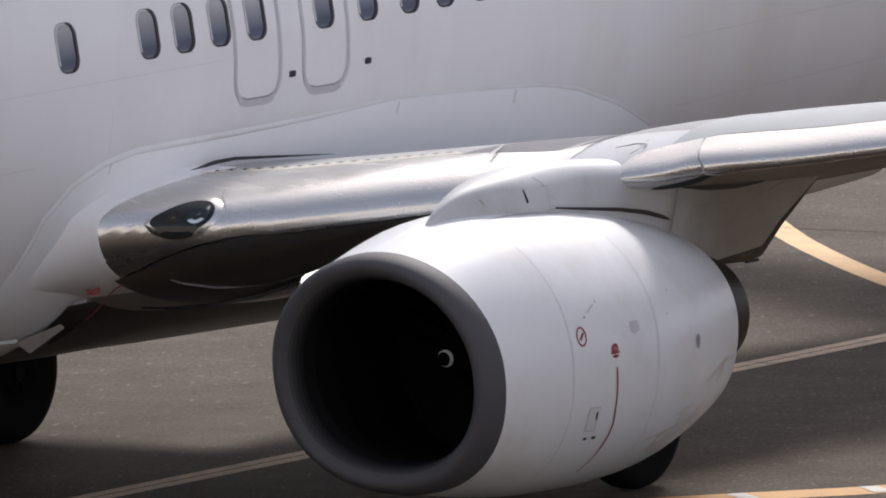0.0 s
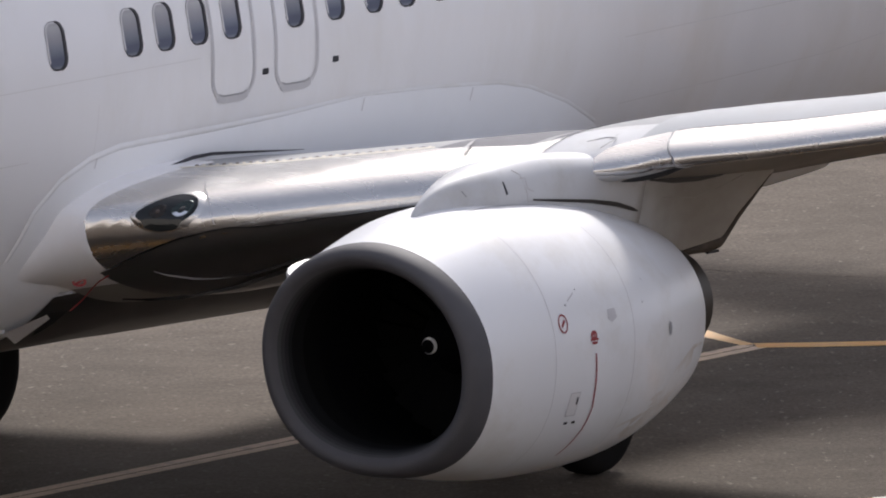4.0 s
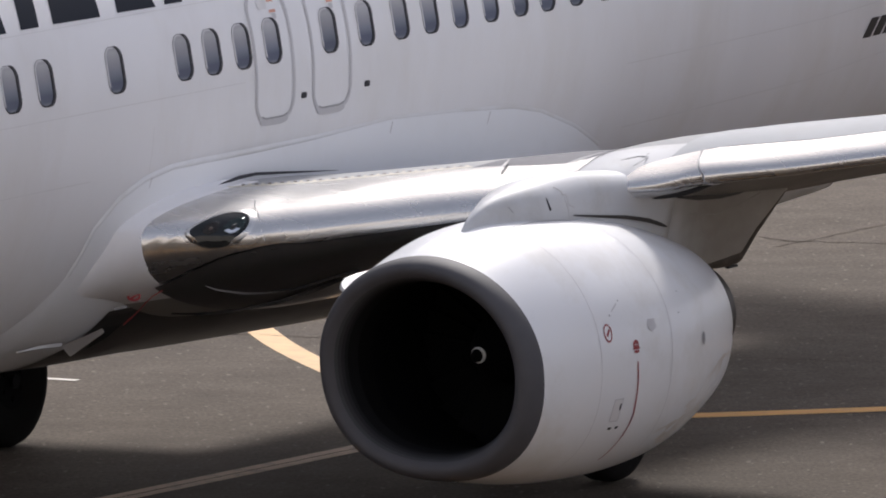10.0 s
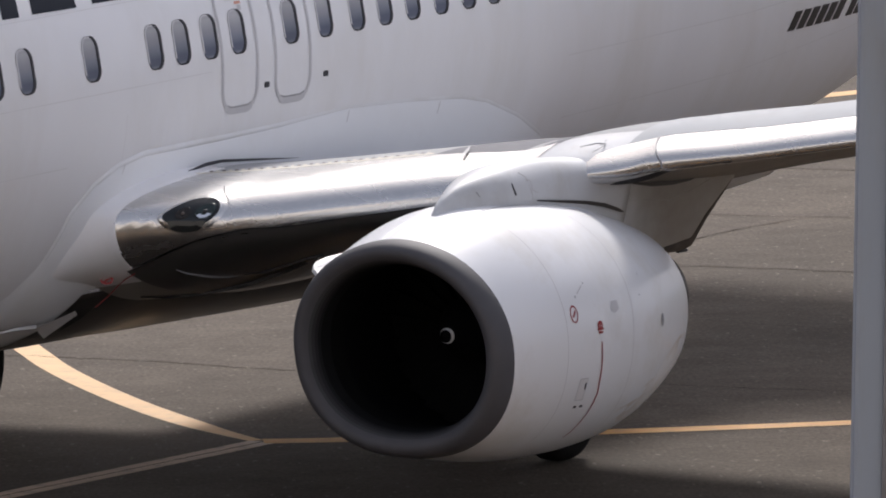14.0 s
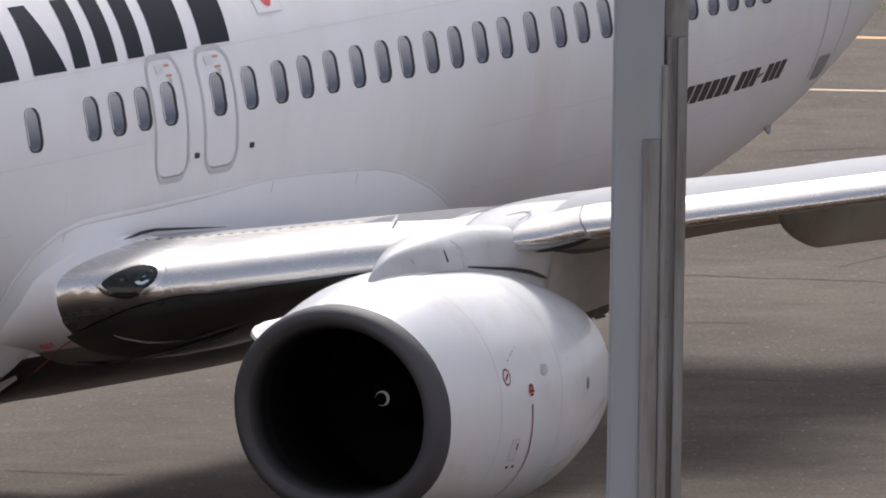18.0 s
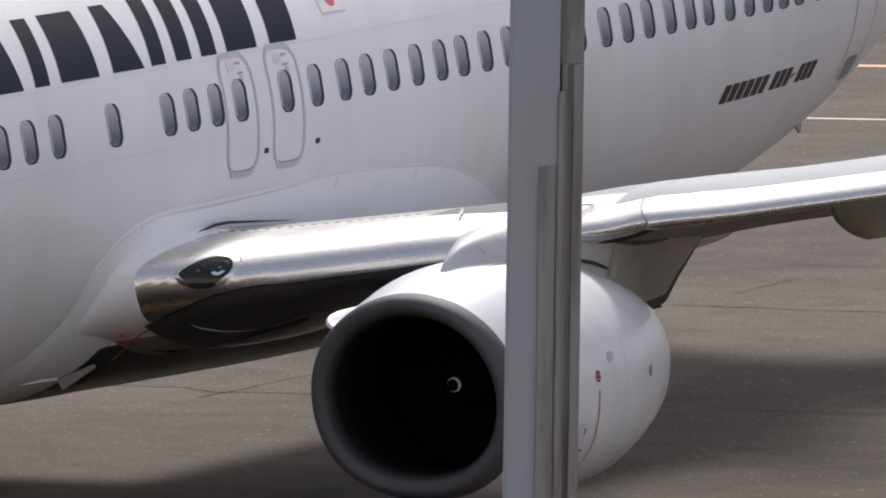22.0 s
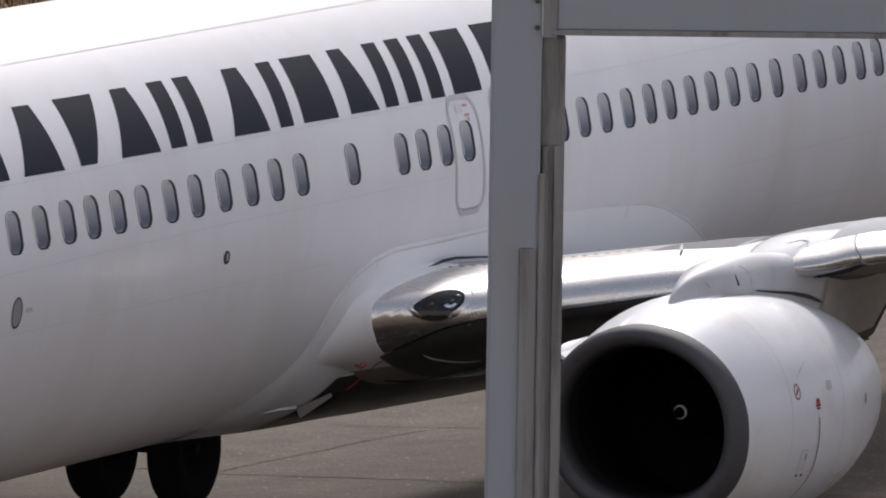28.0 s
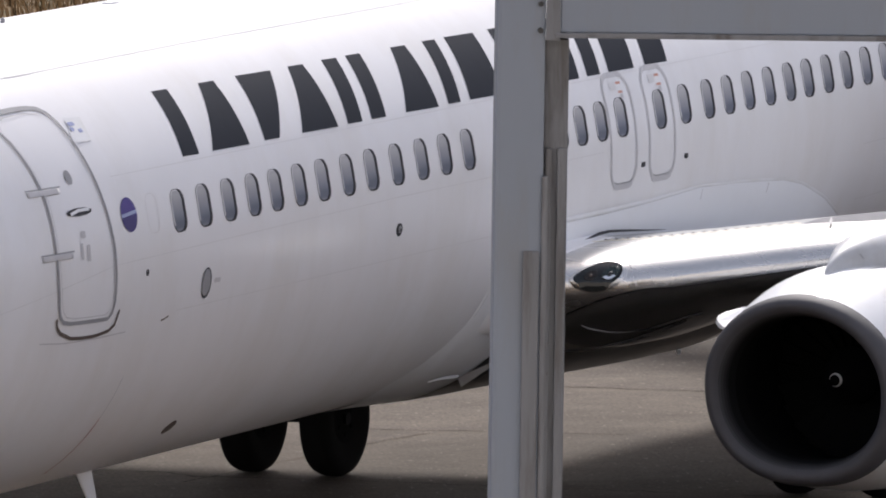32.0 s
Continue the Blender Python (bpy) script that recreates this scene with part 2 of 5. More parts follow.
def blind_material():
    """Drawn cabin blind behind glass: pale above, blue below as painted reflections, each one a little different."""
    m = bpy.data.materials.new("cabin_blind_reflections")
    m.use_nodes = True
    n, l = m.node_tree.nodes, m.node_tree.links
    b = n["Principled BSDF"]
    b.inputs["Roughness"].default_value = 0.3
    b.inputs["Coat Weight"].default_value = 0.15
    b.inputs["Coat Roughness"].default_value = 0.05
    tc, sep = n.new("ShaderNodeTexCoord"), n.new("ShaderNodeSeparateXYZ")
    l.new(tc.outputs["Object"], sep.inputs[0])
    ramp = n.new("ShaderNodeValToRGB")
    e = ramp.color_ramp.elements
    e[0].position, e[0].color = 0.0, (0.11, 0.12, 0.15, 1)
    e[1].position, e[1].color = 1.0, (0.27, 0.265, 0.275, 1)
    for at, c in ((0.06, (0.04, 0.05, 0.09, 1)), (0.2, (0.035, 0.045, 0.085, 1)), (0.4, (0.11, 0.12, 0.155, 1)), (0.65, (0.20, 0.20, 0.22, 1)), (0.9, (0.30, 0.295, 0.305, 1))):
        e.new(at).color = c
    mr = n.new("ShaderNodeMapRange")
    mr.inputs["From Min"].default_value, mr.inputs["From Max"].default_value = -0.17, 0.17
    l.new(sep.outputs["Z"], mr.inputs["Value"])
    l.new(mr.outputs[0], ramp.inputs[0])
    oi, hs, mr2 = n.new("ShaderNodeObjectInfo"), n.new("ShaderNodeHueSaturation"), n.new("ShaderNodeMapRange")
    mr2.inputs["To Min"].default_value, mr2.inputs["To Max"].default_value = 1.05, 1.4
    l.new(oi.outputs["Random"], mr2.inputs["Value"])
    off_mid, side = n.new("ShaderNodeMath"), n.new("ShaderNodeMapRange")     # edges darkened: shading put into the colour
    off_mid.operation = "MULTIPLY"
    l.new(sep.outputs["X"], off_mid.inputs[0])
    l.new(sep.outputs["X"], off_mid.inputs[1])
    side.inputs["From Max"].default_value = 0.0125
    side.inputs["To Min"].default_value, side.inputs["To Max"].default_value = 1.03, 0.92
    l.new(off_mid.outputs[0], side.inputs["Value"])
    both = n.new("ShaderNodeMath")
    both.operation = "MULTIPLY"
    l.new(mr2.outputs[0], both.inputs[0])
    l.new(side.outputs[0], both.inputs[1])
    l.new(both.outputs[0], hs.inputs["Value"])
    l.new(ramp.outputs[0], hs.inputs["Color"])
    l.new(hs.outputs[0], b.inputs["Base Color"])
    return m


M_LAP = material("faint_lap_joint", (0.70, 0.69, 0.69), 0.5, vary=0.08, scale=6.0)
M_BLIND = blind_material()


def apron_material():
    """Worn asphalt: fine aggregate, broad patches drawn out along the taxi tracks, small pale flecks."""
    m = bpy.data.materials.new("worn_asphalt")
    m.use_nodes = True
    n, l = m.node_tree.nodes, m.node_tree.links
    b = n["Principled BSDF"]
    b.inputs["Roughness"].default_value = 0.85
    b.inputs["Specular IOR Level"].default_value = 0.10
    tc = n.new("ShaderNodeTexCoord")

    def noise_tex(scale, stretch, detail=6, rough=0.6):
        mp = n.new("ShaderNodeMapping")
        mp.inputs["Scale"].default_value = stretch
        mp.inputs["Rotation"].default_value = (0, 0, radians(-12))
        t = n.new("ShaderNodeTexNoise")
        t.inputs["Scale"].default_value = scale
        t.inputs["Detail"].default_value = detail
        t.inputs["Roughness"].default_value = rough
        l.new(tc.outputs["Object"], mp.inputs[0])
        l.new(mp.outputs[0], t.inputs["Vector"])
        return t

    broad = noise_tex(0.30, (0.7, 0.55, 1))
    mid = noise_tex(1.5, (0.8, 0.9, 1), 8, 0.68)
    fine = noise_tex(26.0, (1, 0.45, 1), 5, 0.7)
    ramp = n.new("ShaderNodeValToRGB")
    ramp.color_ramp.elements[0].position, ramp.color_ramp.elements[0].color = 0.3, (0.071, 0.058, 0.0455, 1)
    ramp.color_ramp.elements[1].position, ramp.color_ramp.elements[1].color = 0.72, (0.133, 0.108, 0.085, 1)
    l.new(broad.outputs["Fac"], ramp.inputs[0])

    def times(a, fac, low, high):
        mr = n.new("ShaderNodeMapRange")
        mr.inputs["From Min"].default_value, mr.inputs["From Max"].default_value = 0.25, 0.75
        mr.inputs["To Min"].default_value, mr.inputs["To Max"].default_value = low, high
        l.new(fac, mr.inputs["Value"])
        mx = n.new("ShaderNodeMix")
        mx.data_type, mx.blend_type = "RGBA", "MULTIPLY"
        mx.inputs["Factor"].default_value = 1
        l.new(a, mx.inputs["A"])
        l.new(mr.outputs[0], mx.inputs["B"])
        return mx.outputs["Result"]

    c = times(ramp.outputs[0], mid.outputs["Fac"], 0.74, 1.26)
    c = times(c, fine.outputs["Fac"], 0.6, 1.42)
    fleck = noise_tex(14.0, (1, 0.35, 1), 2, 0.5)
    fr = n.new("ShaderNodeMapRange")
    fr.inputs["From Min"].default_value, fr.inputs["From Max"].default_value = 0.64, 0.72
    fr.inputs["To Max"].default_value = 0.35
    l.new(fleck.outputs["Fac"], fr.inputs["Value"])
    fm = n.new("ShaderNodeMix")
    fm.data_type = "RGBA"
    fm.inputs["B"].default_value = (0.30, 0.26, 0.215, 1)
    l.new(c, fm.inputs["A"])
    l.new(fr.outputs[0], fm.inputs["Factor"])
    l.new(fm.outputs["Result"], b.inputs["Base Color"])
    bp = n.new("ShaderNodeBump")
    bp.inputs["Strength"].default_value = 0.5
    bp.inputs["Distance"].default_value = 0.01
    l.new(fine.outputs["Fac"], bp.inputs["Height"])
    l.new(bp.outputs[0], b.inputs["Normal"])
    return m


M_APRON = apron_material()
# surface of the added bounce wall, warm and pale to fill the near sides
M_BOUNCE = material("pale_bounce_wall", (0.80, 0.755, 0.69), 0.7, vary=0.08, scale=0.5, dirt=(0.64, 0.60, 0.55), dirt_scale=0.2)
M_STALK = material("dry_stalk", (0.30, 0.19, 0.09), 0.85, vary=0.45, scale=3.0, dirt=(0.42, 0.32, 0.22), dirt_scale=2.0, spec=0.1)
M_STALKD = material("dead_stalk", (0.09, 0.06, 0.03), 0.9, vary=0.4, scale=3.0, dirt=(0.10, 0.11, 0.03), dirt_scale=1.2, spec=0.1)
M_GRASS = material("grass_green", (0.085, 0.10, 0.035), 0.8, vary=0.4, scale=1.5, dirt=(0.13, 0.10, 0.045), dirt_scale=0.4,
                   bump=1.0, bump_scale=20.0, spec=0.1)
M_DRY = material("dry_grass", (0.20, 0.13, 0.06), 0.85, vary=0.5, scale=3.0, dirt=(0.06, 0.055, 0.025), dirt_scale=1.5,
                 dirt_edge=(0.45, 0.6), bump=1.0, bump_scale=12.0, spec=0.1)


# ---- mesh helpers ----
def link(name, verts, faces, mat, parent=None, label="", smooth=True):
    """One mesh object from vertices and faces."""
    me = bpy.data.meshes.new(name)
    me.from_pydata([tuple(v) for v in verts], [], faces)
    me.materials.append(mat)
    if smooth:
        me.polygons.foreach_set("use_smooth", [True] * len(me.polygons))
    me.update()
    ob = new(name, me)
    if parent:
        ob.parent = parent
    if label:
        tagged(ob, label)
    return ob


def part(name, bm, mat, parent=None, label="", smooth=False):
    me = bpy.data.meshes.new(name)
    bmesh.ops.recalc_face_normals(bm, faces=bm.faces)
    bm.to_mesh(me)
    bm.free()
    me.materials.append(mat)
    if smooth:
        me.polygons.foreach_set("use_smooth", [True] * len(me.polygons))
    ob = new(name, me)
    if parent:
        ob.parent = parent
    if label:
        tagged(ob, label)
    return ob


def loft(rings, closed=True, caps=False):
    """Vertices and faces through rings of equally many points."""
    k = len(rings[0])
    verts = [p for r in rings for p in r]
    faces = []
    for i in range(len(rings) - 1):
        for j in range(k if closed else k - 1):
            a, b = i * k + j, i * k + (j + 1) % k
            faces.append((a, b, b + k, a + k))
    if caps:
        faces.append(tuple(range(k - 1, -1, -1)))
        faces.append(tuple(range(len(verts) - k, len(verts))))
    return verts, faces


def box_bm(bm, size, at=(0, 0, 0), bevel=0.0, turn=None):
    """Adds a bevelled box to bm."""
    m = Matrix.Translation(at) @ (turn or Matrix.Identity(4)) @ Matrix.Diagonal((*size, 1))
    got = bmesh.ops.create_cube(bm, size=1.0, matrix=m)
    if bevel:
        edges = list({e for v in got["verts"] for e in v.link_edges})
        bmesh.ops.bevel(bm, geom=edges, offset=bevel, segments=2, affect="EDGES", profile=0.7)
    return bm


def cyl_bm(bm, r, depth, m, segments=24, r2=None):
    bmesh.ops.create_cone(bm, cap_ends=True, segments=segments, radius1=r, radius2=r if r2 is None else r2, depth=depth, matrix=m)
    return bm


def interp(table, x):
    """Smooth (monotone-ish cubic) reading of rows (x, a, b, ...)."""
    if x <= table[0][0]:
        return table[0][1:]
    for i in range(len(table) - 1):
        if x <= table[i + 1][0]:
            p0, p1, p2, p3 = table[max(i - 1, 0)], table[i], table[i + 1], table[min(i + 2, len(table) - 1)]
            u = (x - p1[0]) / (p2[0] - p1[0])
            res = []
            for k in range(1, len(p1)):
                m1 = (p2[k] - p0[k]) / max(p2[0] - p0[0], 1e-6) * (p2[0] - p1[0])
                m2 = (p3[k] - p1[k]) / max(p3[0] - p1[0], 1e-6) * (p2[0] - p1[0])
                u2, u3 = u * u, u * u * u
                res.append((2 * u3 - 3 * u2 + 1) * p1[k] + (u3 - 2 * u2 + u) * m1 + (-2 * u3 + 3 * u2) * p2[k] + (u3 - u2) * m2)
            return tuple(res)
    return table[-1][1:]


def smooth01(a, b, x):
    u = min(1.0, max(0.0, (x - a) / (b - a)))
    return u * u * (3 - 2 * u)


# ---- apron, markings, grass ----
def ribbon(name, pts, width, mat, z=0.004, label="", offset=0.0):
    """A painted stripe along a ground line."""
    verts, faces = [], []
    for i, p in enumerate(pts):
        a, b = Vector(pts[max(i - 1, 0)]), Vector(pts[min(i + 1, len(pts) - 1)])
        d = (b - a).normalized()
        nrm = Vector((-d.y, d.x))
        w = width[i] if isinstance(width, (list, tuple)) else width
        c = Vector(p) + nrm * offset
        verts += [(*(c - nrm * w / 2), z), (*(c + nrm * w / 2), z)]
        if i:
            faces.append((2 * i - 2, 2 * i, 2 * i + 1, 2 * i - 1))
    ob = link(name, verts, faces, mat, None, "", False)
    return tagged(ob, label, "", "", "structure")


def curve_pts(ctrl, steps=8):
    out = []
    for i in range(len(ctrl) - 1):
        p0, p1, p2, p3 = [Vector(ctrl[min(max(k, 0), len(ctrl) - 1)]) for k in (i - 1, i, i + 1, i + 2)]
        for s in range(steps):
            u = s / steps
            out.append(0.5 * (2 * p1 + (p2 - p0) * u + (2 * p0 - 5 * p1 + 4 * p2 - p3) * u * u + (3 * p1 - p0 - 3 * p2 + p3) * u ** 3))
    out.append(Vector(ctrl[-1]))
    return [(p.x, p.y) for p in out]


def build_ground():
    g = link("ground", [(-2500, -2500, 0), (2500, -2500, 0), (2500, 2500, 0), (-2500, 2500, 0)], [(0, 1, 2, 3)], M_APRON, None, "", False)
    tagged(g, "worn grey-brown asphalt apron with stains and joints", "apron", "", "structure")
    # taxi guide line: straight, worn in two thin strips, then on to the side
    a, j = Vector((-8.9, 82.6)), Vector((0.03, 96.64))
    left = [tuple(a.lerp(j, k / 12)) for k in range(13)]
    ribbon("guide_line", left, 0.13, M_LINEF, label="worn pale yellow taxi guide line on asphalt", offset=0.076)
    ribbon("guide_line", left, 0.13, M_LINEF, label="worn pale yellow taxi guide line on asphalt", offset=-0.076)
    right = curve_pts([(0.03, 96.66), (0.8, 96.74), (2.27, 96.99), (4.9, 97.62), (6.95, 98.27), (14, 100.4), (30, 105.2)])
    ribbon("guide_line", right, 0.30, M_YELLOW, label="orange-yellow taxi guide line on asphalt", z=0.005)
    bend = curve_pts([(-0.03, 96.72), (-0.42, 97.5), (-0.83, 98.52), (-1.18, 99.55), (-1.53, 100.75), (-1.83, 101.95), (-2.07, 103.2), (-2.75, 107.0), (-3.6, 113.0), (-4.6, 122.0), (-6.0, 140.0)])
    w = [0.14 + 0.14 * smooth01(0, 14, i) for i in range(len(bend))]
    ribbon("guide_line", bend, w, M_PALELINE, label="curving orange-yellow taxi guide line", z=0.003)
    ribbon("guide_line", [(-6.0, 115.6), (3.0, 123.7), (6.0, 126.3), (7.58, 127.75), (9.12, 129.05), (15.0, 133.6), (60, 166)], 0.34, M_YELLOW, label="orange-yellow taxi line further out")
    near = curve_pts([(-9.0, 82.95), (-2.57, 85.52), (-0.87, 86.18), (0.53, 86.98), (8.0, 90.6)])
    ribbon("edge_line", near, 0.40, M_YELLOW, label="yellow line with short white patches on asphalt", z=0.004)
    for x in (-1.94, -0.94, 0.06, 1.06):
        y = 86.18 + (x + 0.87) * (0.39 if x < -0.87 else 0.571)
        ribbon("white_patch", [(x - 0.07, y - 0.03), (x + 0.07, y + 0.03)], 0.34, M_LINEW, 0.008, "short worn white paint patch")
    ribbon("white_dash", [(-4.06, 99.81), (-3.61, 99.58)], 0.10, M_LINEW, label="short white paint dash on asphalt")
    ribbon("far_line", [(4.0, 141.9), (10.41, 139.95), (11.77, 139.56), (40, 131.3)], 0.20, M_LINEF, label="pale far line on asphalt")
    ribbon("far_edge_line", [(-20, 156.6), (11.71, 147.55), (12.43, 147.4), (60, 133.5)], 0.32, M_YELLOW, label="far orange-yellow edge line")
    # tar joints and cracks
    rnd = random.Random(4)
    for line, wide in (([(1.2, 111.1), (2.66, 110.55), (2.94, 110.19), (3.48, 110.02), (4.71, 109.64), (5.49, 109.3), (7.87, 108.36), (9.44, 107.72), (14, 105.9)], 0.075),
                       ([(-9.0, 105.4), (-1.62, 102.65), (-0.77, 102.3), (-0.25, 101.88), (0.66, 101.55), (2.05, 101.03), (3.27, 100.6), (5.02, 99.94), (9.0, 98.4)], 0.055),
                       ([(4.5, 119.3), (8.68, 117.62), (9.58, 117.21), (10.25, 116.94), (16.0, 114.6)], 0.085),
                       ([(2.82, 109.71), (3.13, 110.17), (3.95, 111.6), (4.43, 112.32), (4.86, 113.11), (5.4, 113.9)], 0.045),
                       ([(4.49, 114.41), (5.73, 114.08), (7.4, 113.6)], 0.05), ([(4.15, 105.27), (5.26, 104.63), (6.3, 104.3)], 0.04),
                       ([(8.7, 119.0), (9.01, 119.59), (9.44, 120.38)], 0.04), ([(9.3, 121.94), (9.92, 121.77), (10.6, 121.6)], 0.05),
                       ([(8.21, 129.46), (9.9, 129.9)], 0.06), ([(8.83, 131.91), (10.6, 132.6)], 0.06)):
        pts = []
        for p, q in zip(line, line[1:]):
            n = max(3, int(math.dist(p, q) / 0.14))
            pts += [(p[0] + (q[0] - p[0]) * i / n + rnd.uniform(-.02, .02), p[1] + (q[1] - p[1]) * i / n + rnd.uniform(-.05, .05)) for i in range(n)]
        pts.append(line[-1])
        ribbon("asphalt_crack", pts, [rnd.uniform(wide * 0.15, wide * 0.8) for _ in pts], M_CRACK, 0.003, "thin dark crack in the asphalt")
    # grass beyond the apron's edge
    edge = lambda x: 155.15 - 0.24 * x
    link("grass_verge", [(-120, edge(-120), 0.006), (160, edge(160), 0.006), (160, 700, 0.006), (-120, 700, 0.006)], [(0, 1, 2, 3)], M_GRASS, None, "", False)
    dry = [(-60, edge(-60) + 9.0, 0.012), (2.0, edge(2.0) + 9.5, 0.012), (6.0, edge(6) + 14, 0.012), (0.0, 260, 0.012), (-80, 300, 0.012)]
    tagged(link("dry_grass_patch", dry, [(0, 1, 2, 3, 4)], M_DRY, None, "", False), "brown dry grass beyond the green verge", "grass", "", "structure")
    tagged(bpy.data.objects["grass_verge"], "green and brown grass beyond the apron's edge", "grass", "", "structure")


build_ground()


def grass_stuff(name, n, x0, x1, y0, y1, tall, wide, mat, label, seed):
    """Many single blades, each a thin bent triangle."""
    rnd = random.Random(seed)
    verts, faces = [], []
    for _ in range(n):
        x = rnd.uniform(x0, x1)
        y = 155.25 - 0.24 * x + rnd.uniform(y0, y1)
        h, w, a = rnd.uniform(0.4, 1.0) * tall, rnd.uniform(0.5, 1.0) * wide, rnd.uniform(-0.5, 0.5)
        k = len(verts)
        lean = rnd.uniform(-0.35, 0.35) * h
        verts += [(x - w * math.cos(a), y - w * math.sin(a), 0.0), (x + w * math.cos(a), y + w * math.sin(a), 0.0), (x + lean * 0.4 + w * 0.6, y, h * 0.6), (x + lean, y + lean * 0.3, h)]
        faces += [(k, k + 1, k + 2), (k, k + 2, k + 3)]
    ob = link(name, verts, faces, mat, None, "", False)
    return tagged(ob, label, "grass", "", "stuff")


grass_stuff("dry_grass", 7000, -8, 9, 12, 40, 0.55, 0.02, M_STALK, "tall brown dry grass stalks beyond the apron", 5)
grass_stuff("dry_grass", 2500, -8, 9, 12, 40, 0.40, 0.02, M_STALKD, "dark brown dead grass among the stalks", 6)
grass_stuff("green_grass", 7000, 7, 21, 0, 9, 0.05, 0.015, M_GRASS, "short green grass along the apron's edge", 7)


def build_bounce_wall():
    """Unseen plain wall behind and below the viewing deck, added to bounce light."""
    bm = bmesh.new()
    box_bm(bm, (900, 2.0, 28), (200, -9, 14), 0.05)
    tagged(part("wall_bounce", bm, M_BOUNCE), "unseen plain pale wall, an assumed terminal, added to bounce light", "wall", "", "structure")


build_bounce_wall()


# ---- steel post in the foreground ----
def build_post():
    post = new("steel_post")
    post.location = (1.240, 25.0, 0)
    post.rotation_euler = (0, radians(0.95), 0)      # the whole frame leans a little
    tagged(post, "grey coated steel frame post with a bolted cross beam", "post")

    def bx(name, x0, x1, y0, y1, z0, z1, mat, label="", bevel=0.003):
        bm = bmesh.new()
        box_bm(bm, (x1 - x0, y1 - y0, z1 - z0), ((x0 + x1) / 2, (y0 + y1) / 2, (z0 + z1) / 2), bevel)
        return part(name, bm, mat, post, label)

    bx("column", -0.078, 0.030, 0.0, 0.11, 0.0, 11.6, M_POST, "", 0.010)
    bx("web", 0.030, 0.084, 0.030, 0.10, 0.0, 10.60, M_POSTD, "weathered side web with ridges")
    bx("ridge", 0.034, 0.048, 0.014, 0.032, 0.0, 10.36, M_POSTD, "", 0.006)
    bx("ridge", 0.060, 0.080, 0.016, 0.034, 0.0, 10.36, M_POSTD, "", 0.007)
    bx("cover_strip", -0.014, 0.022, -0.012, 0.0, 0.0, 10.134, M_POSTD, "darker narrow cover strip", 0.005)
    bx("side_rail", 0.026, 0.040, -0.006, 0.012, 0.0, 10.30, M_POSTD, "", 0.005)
    bx("beam", 0.062, 4.2, 0.0, 0.10, 10.618, 10.80, M_POST, "horizontal cross beam", 0.004)
    bx("beam_flange", 0.050, 4.2, -0.012, 0.11, 10.606, 10.618, M_POSTD)
    bx("gusset_plate", 0.030, 0.062, -0.008, 0.0, 10.600, 10.86, M_POSTD, "bolted gusset plate")
    for z in (10.622, 10.681, 10.742):
        bm = bmesh.new()
        cyl_bm(bm, 0.0065, 0.012, Matrix.Translation((0.018, -0.004, z)) @ Matrix.Rotation(radians(90), 4, "X"), 6)
        part("bolt", bm, M_BLACK, post, "dark hexagon bolt head")
    for z in (9.86, 9.93, 9.74, 10.02):
        bm = bmesh.new()
        cyl_bm(bm, 0.004, 0.01, Matrix.Translation((0.043, 0.010, z)) @ Matrix.Rotation(radians(90), 4, "X"), 6)
        part("rivet", bm, M_POSTD, post, "small rivet head")


build_post()


# ---- airliner: shape of the fuselage (x aft from the nose, y to starboard, z up from the ground) ----
def axis_z(x):
    return 3.47 + 0.0105 * (x - 14)


def section(x):
    """Centre height, half width, height above and depth below the centre."""
    zc, rw, rt, rb = axis_z(x), 1.88, 1.88, 2.18
    if x < 6.0:
        k = max(x, 0.0) / 6.0
        rw *= max(1 - (1 - k) ** 2.6, 0.0004) ** 0.62
        rt *= max(1 - (1 - k) ** 2.2, 0.0004) ** 0.78
        rb *= max(1 - (1 - k) ** 2.8, 0.0004) ** 0.62
        zc -= 0.55 * (1 - k) ** 2.2
    if x > 23.0:
        u = min((x - 23.0) / 15.0, 1.0)
        rise = 4.6 * min(u, 0.727) ** 3.0 + 4.9 * max(0.0, u - 0.727)
        bottom = zc - rb + rise
        top = zc + rt - 0.30 * u ** 2
        zc += 0.42 * rise
        rw *= 1 - 0.90 * u ** 2.6
        rt, rb = top - zc, max(zc - bottom, 0.12)
    return zc, rw, rt, rb


def skin(x, z, out=0.0):
    """The point of the port side's skin at station x and height z, moved outwards."""
    zc, rw, rt, rb = section(x)
    r = rt if z > zc else rb
    v = max(-0.999, min(0.999, (z - zc) / r))
    y = -rw * math.sqrt(1 - v * v)
    nrm = Vector((0, y / rw ** 2, (z - zc) / r ** 2)).normalized()
    return Vector((x, y, z)) + nrm * out, nrm


def skin_patch(name, outline, mat, parent, label="", out=0.004, depth=0.0, rows=6):
    """A closed outline of (x, z) laid onto the port skin as a thin plate."""
    cx = sum(p[0] for p in outline) / len(outline)
    cz = sum(p[1] for p in outline) / len(outline)
    n = len(outline)
    rings = [[skin(cx + (p[0] - cx) * k / rows, cz + (p[1] - cz) * k / rows, out)[0] for p in outline] for k in range(1, rows + 1)]
    verts, faces = loft(rings)
    verts.append(skin(cx, cz, out)[0])
    faces += [((j + 1) % n, j, len(verts) - 1) for j in range(n)]
    if depth:
        base, edge = len(verts), (rows - 1) * n
        verts += [skin(p[0], p[1], out - depth)[0] for p in outline]
        faces += [(edge + j, edge + (j + 1) % n, base + (j + 1) % n, base + j) for j in range(n)]
    return link(name, verts, faces, mat, parent, label, True)


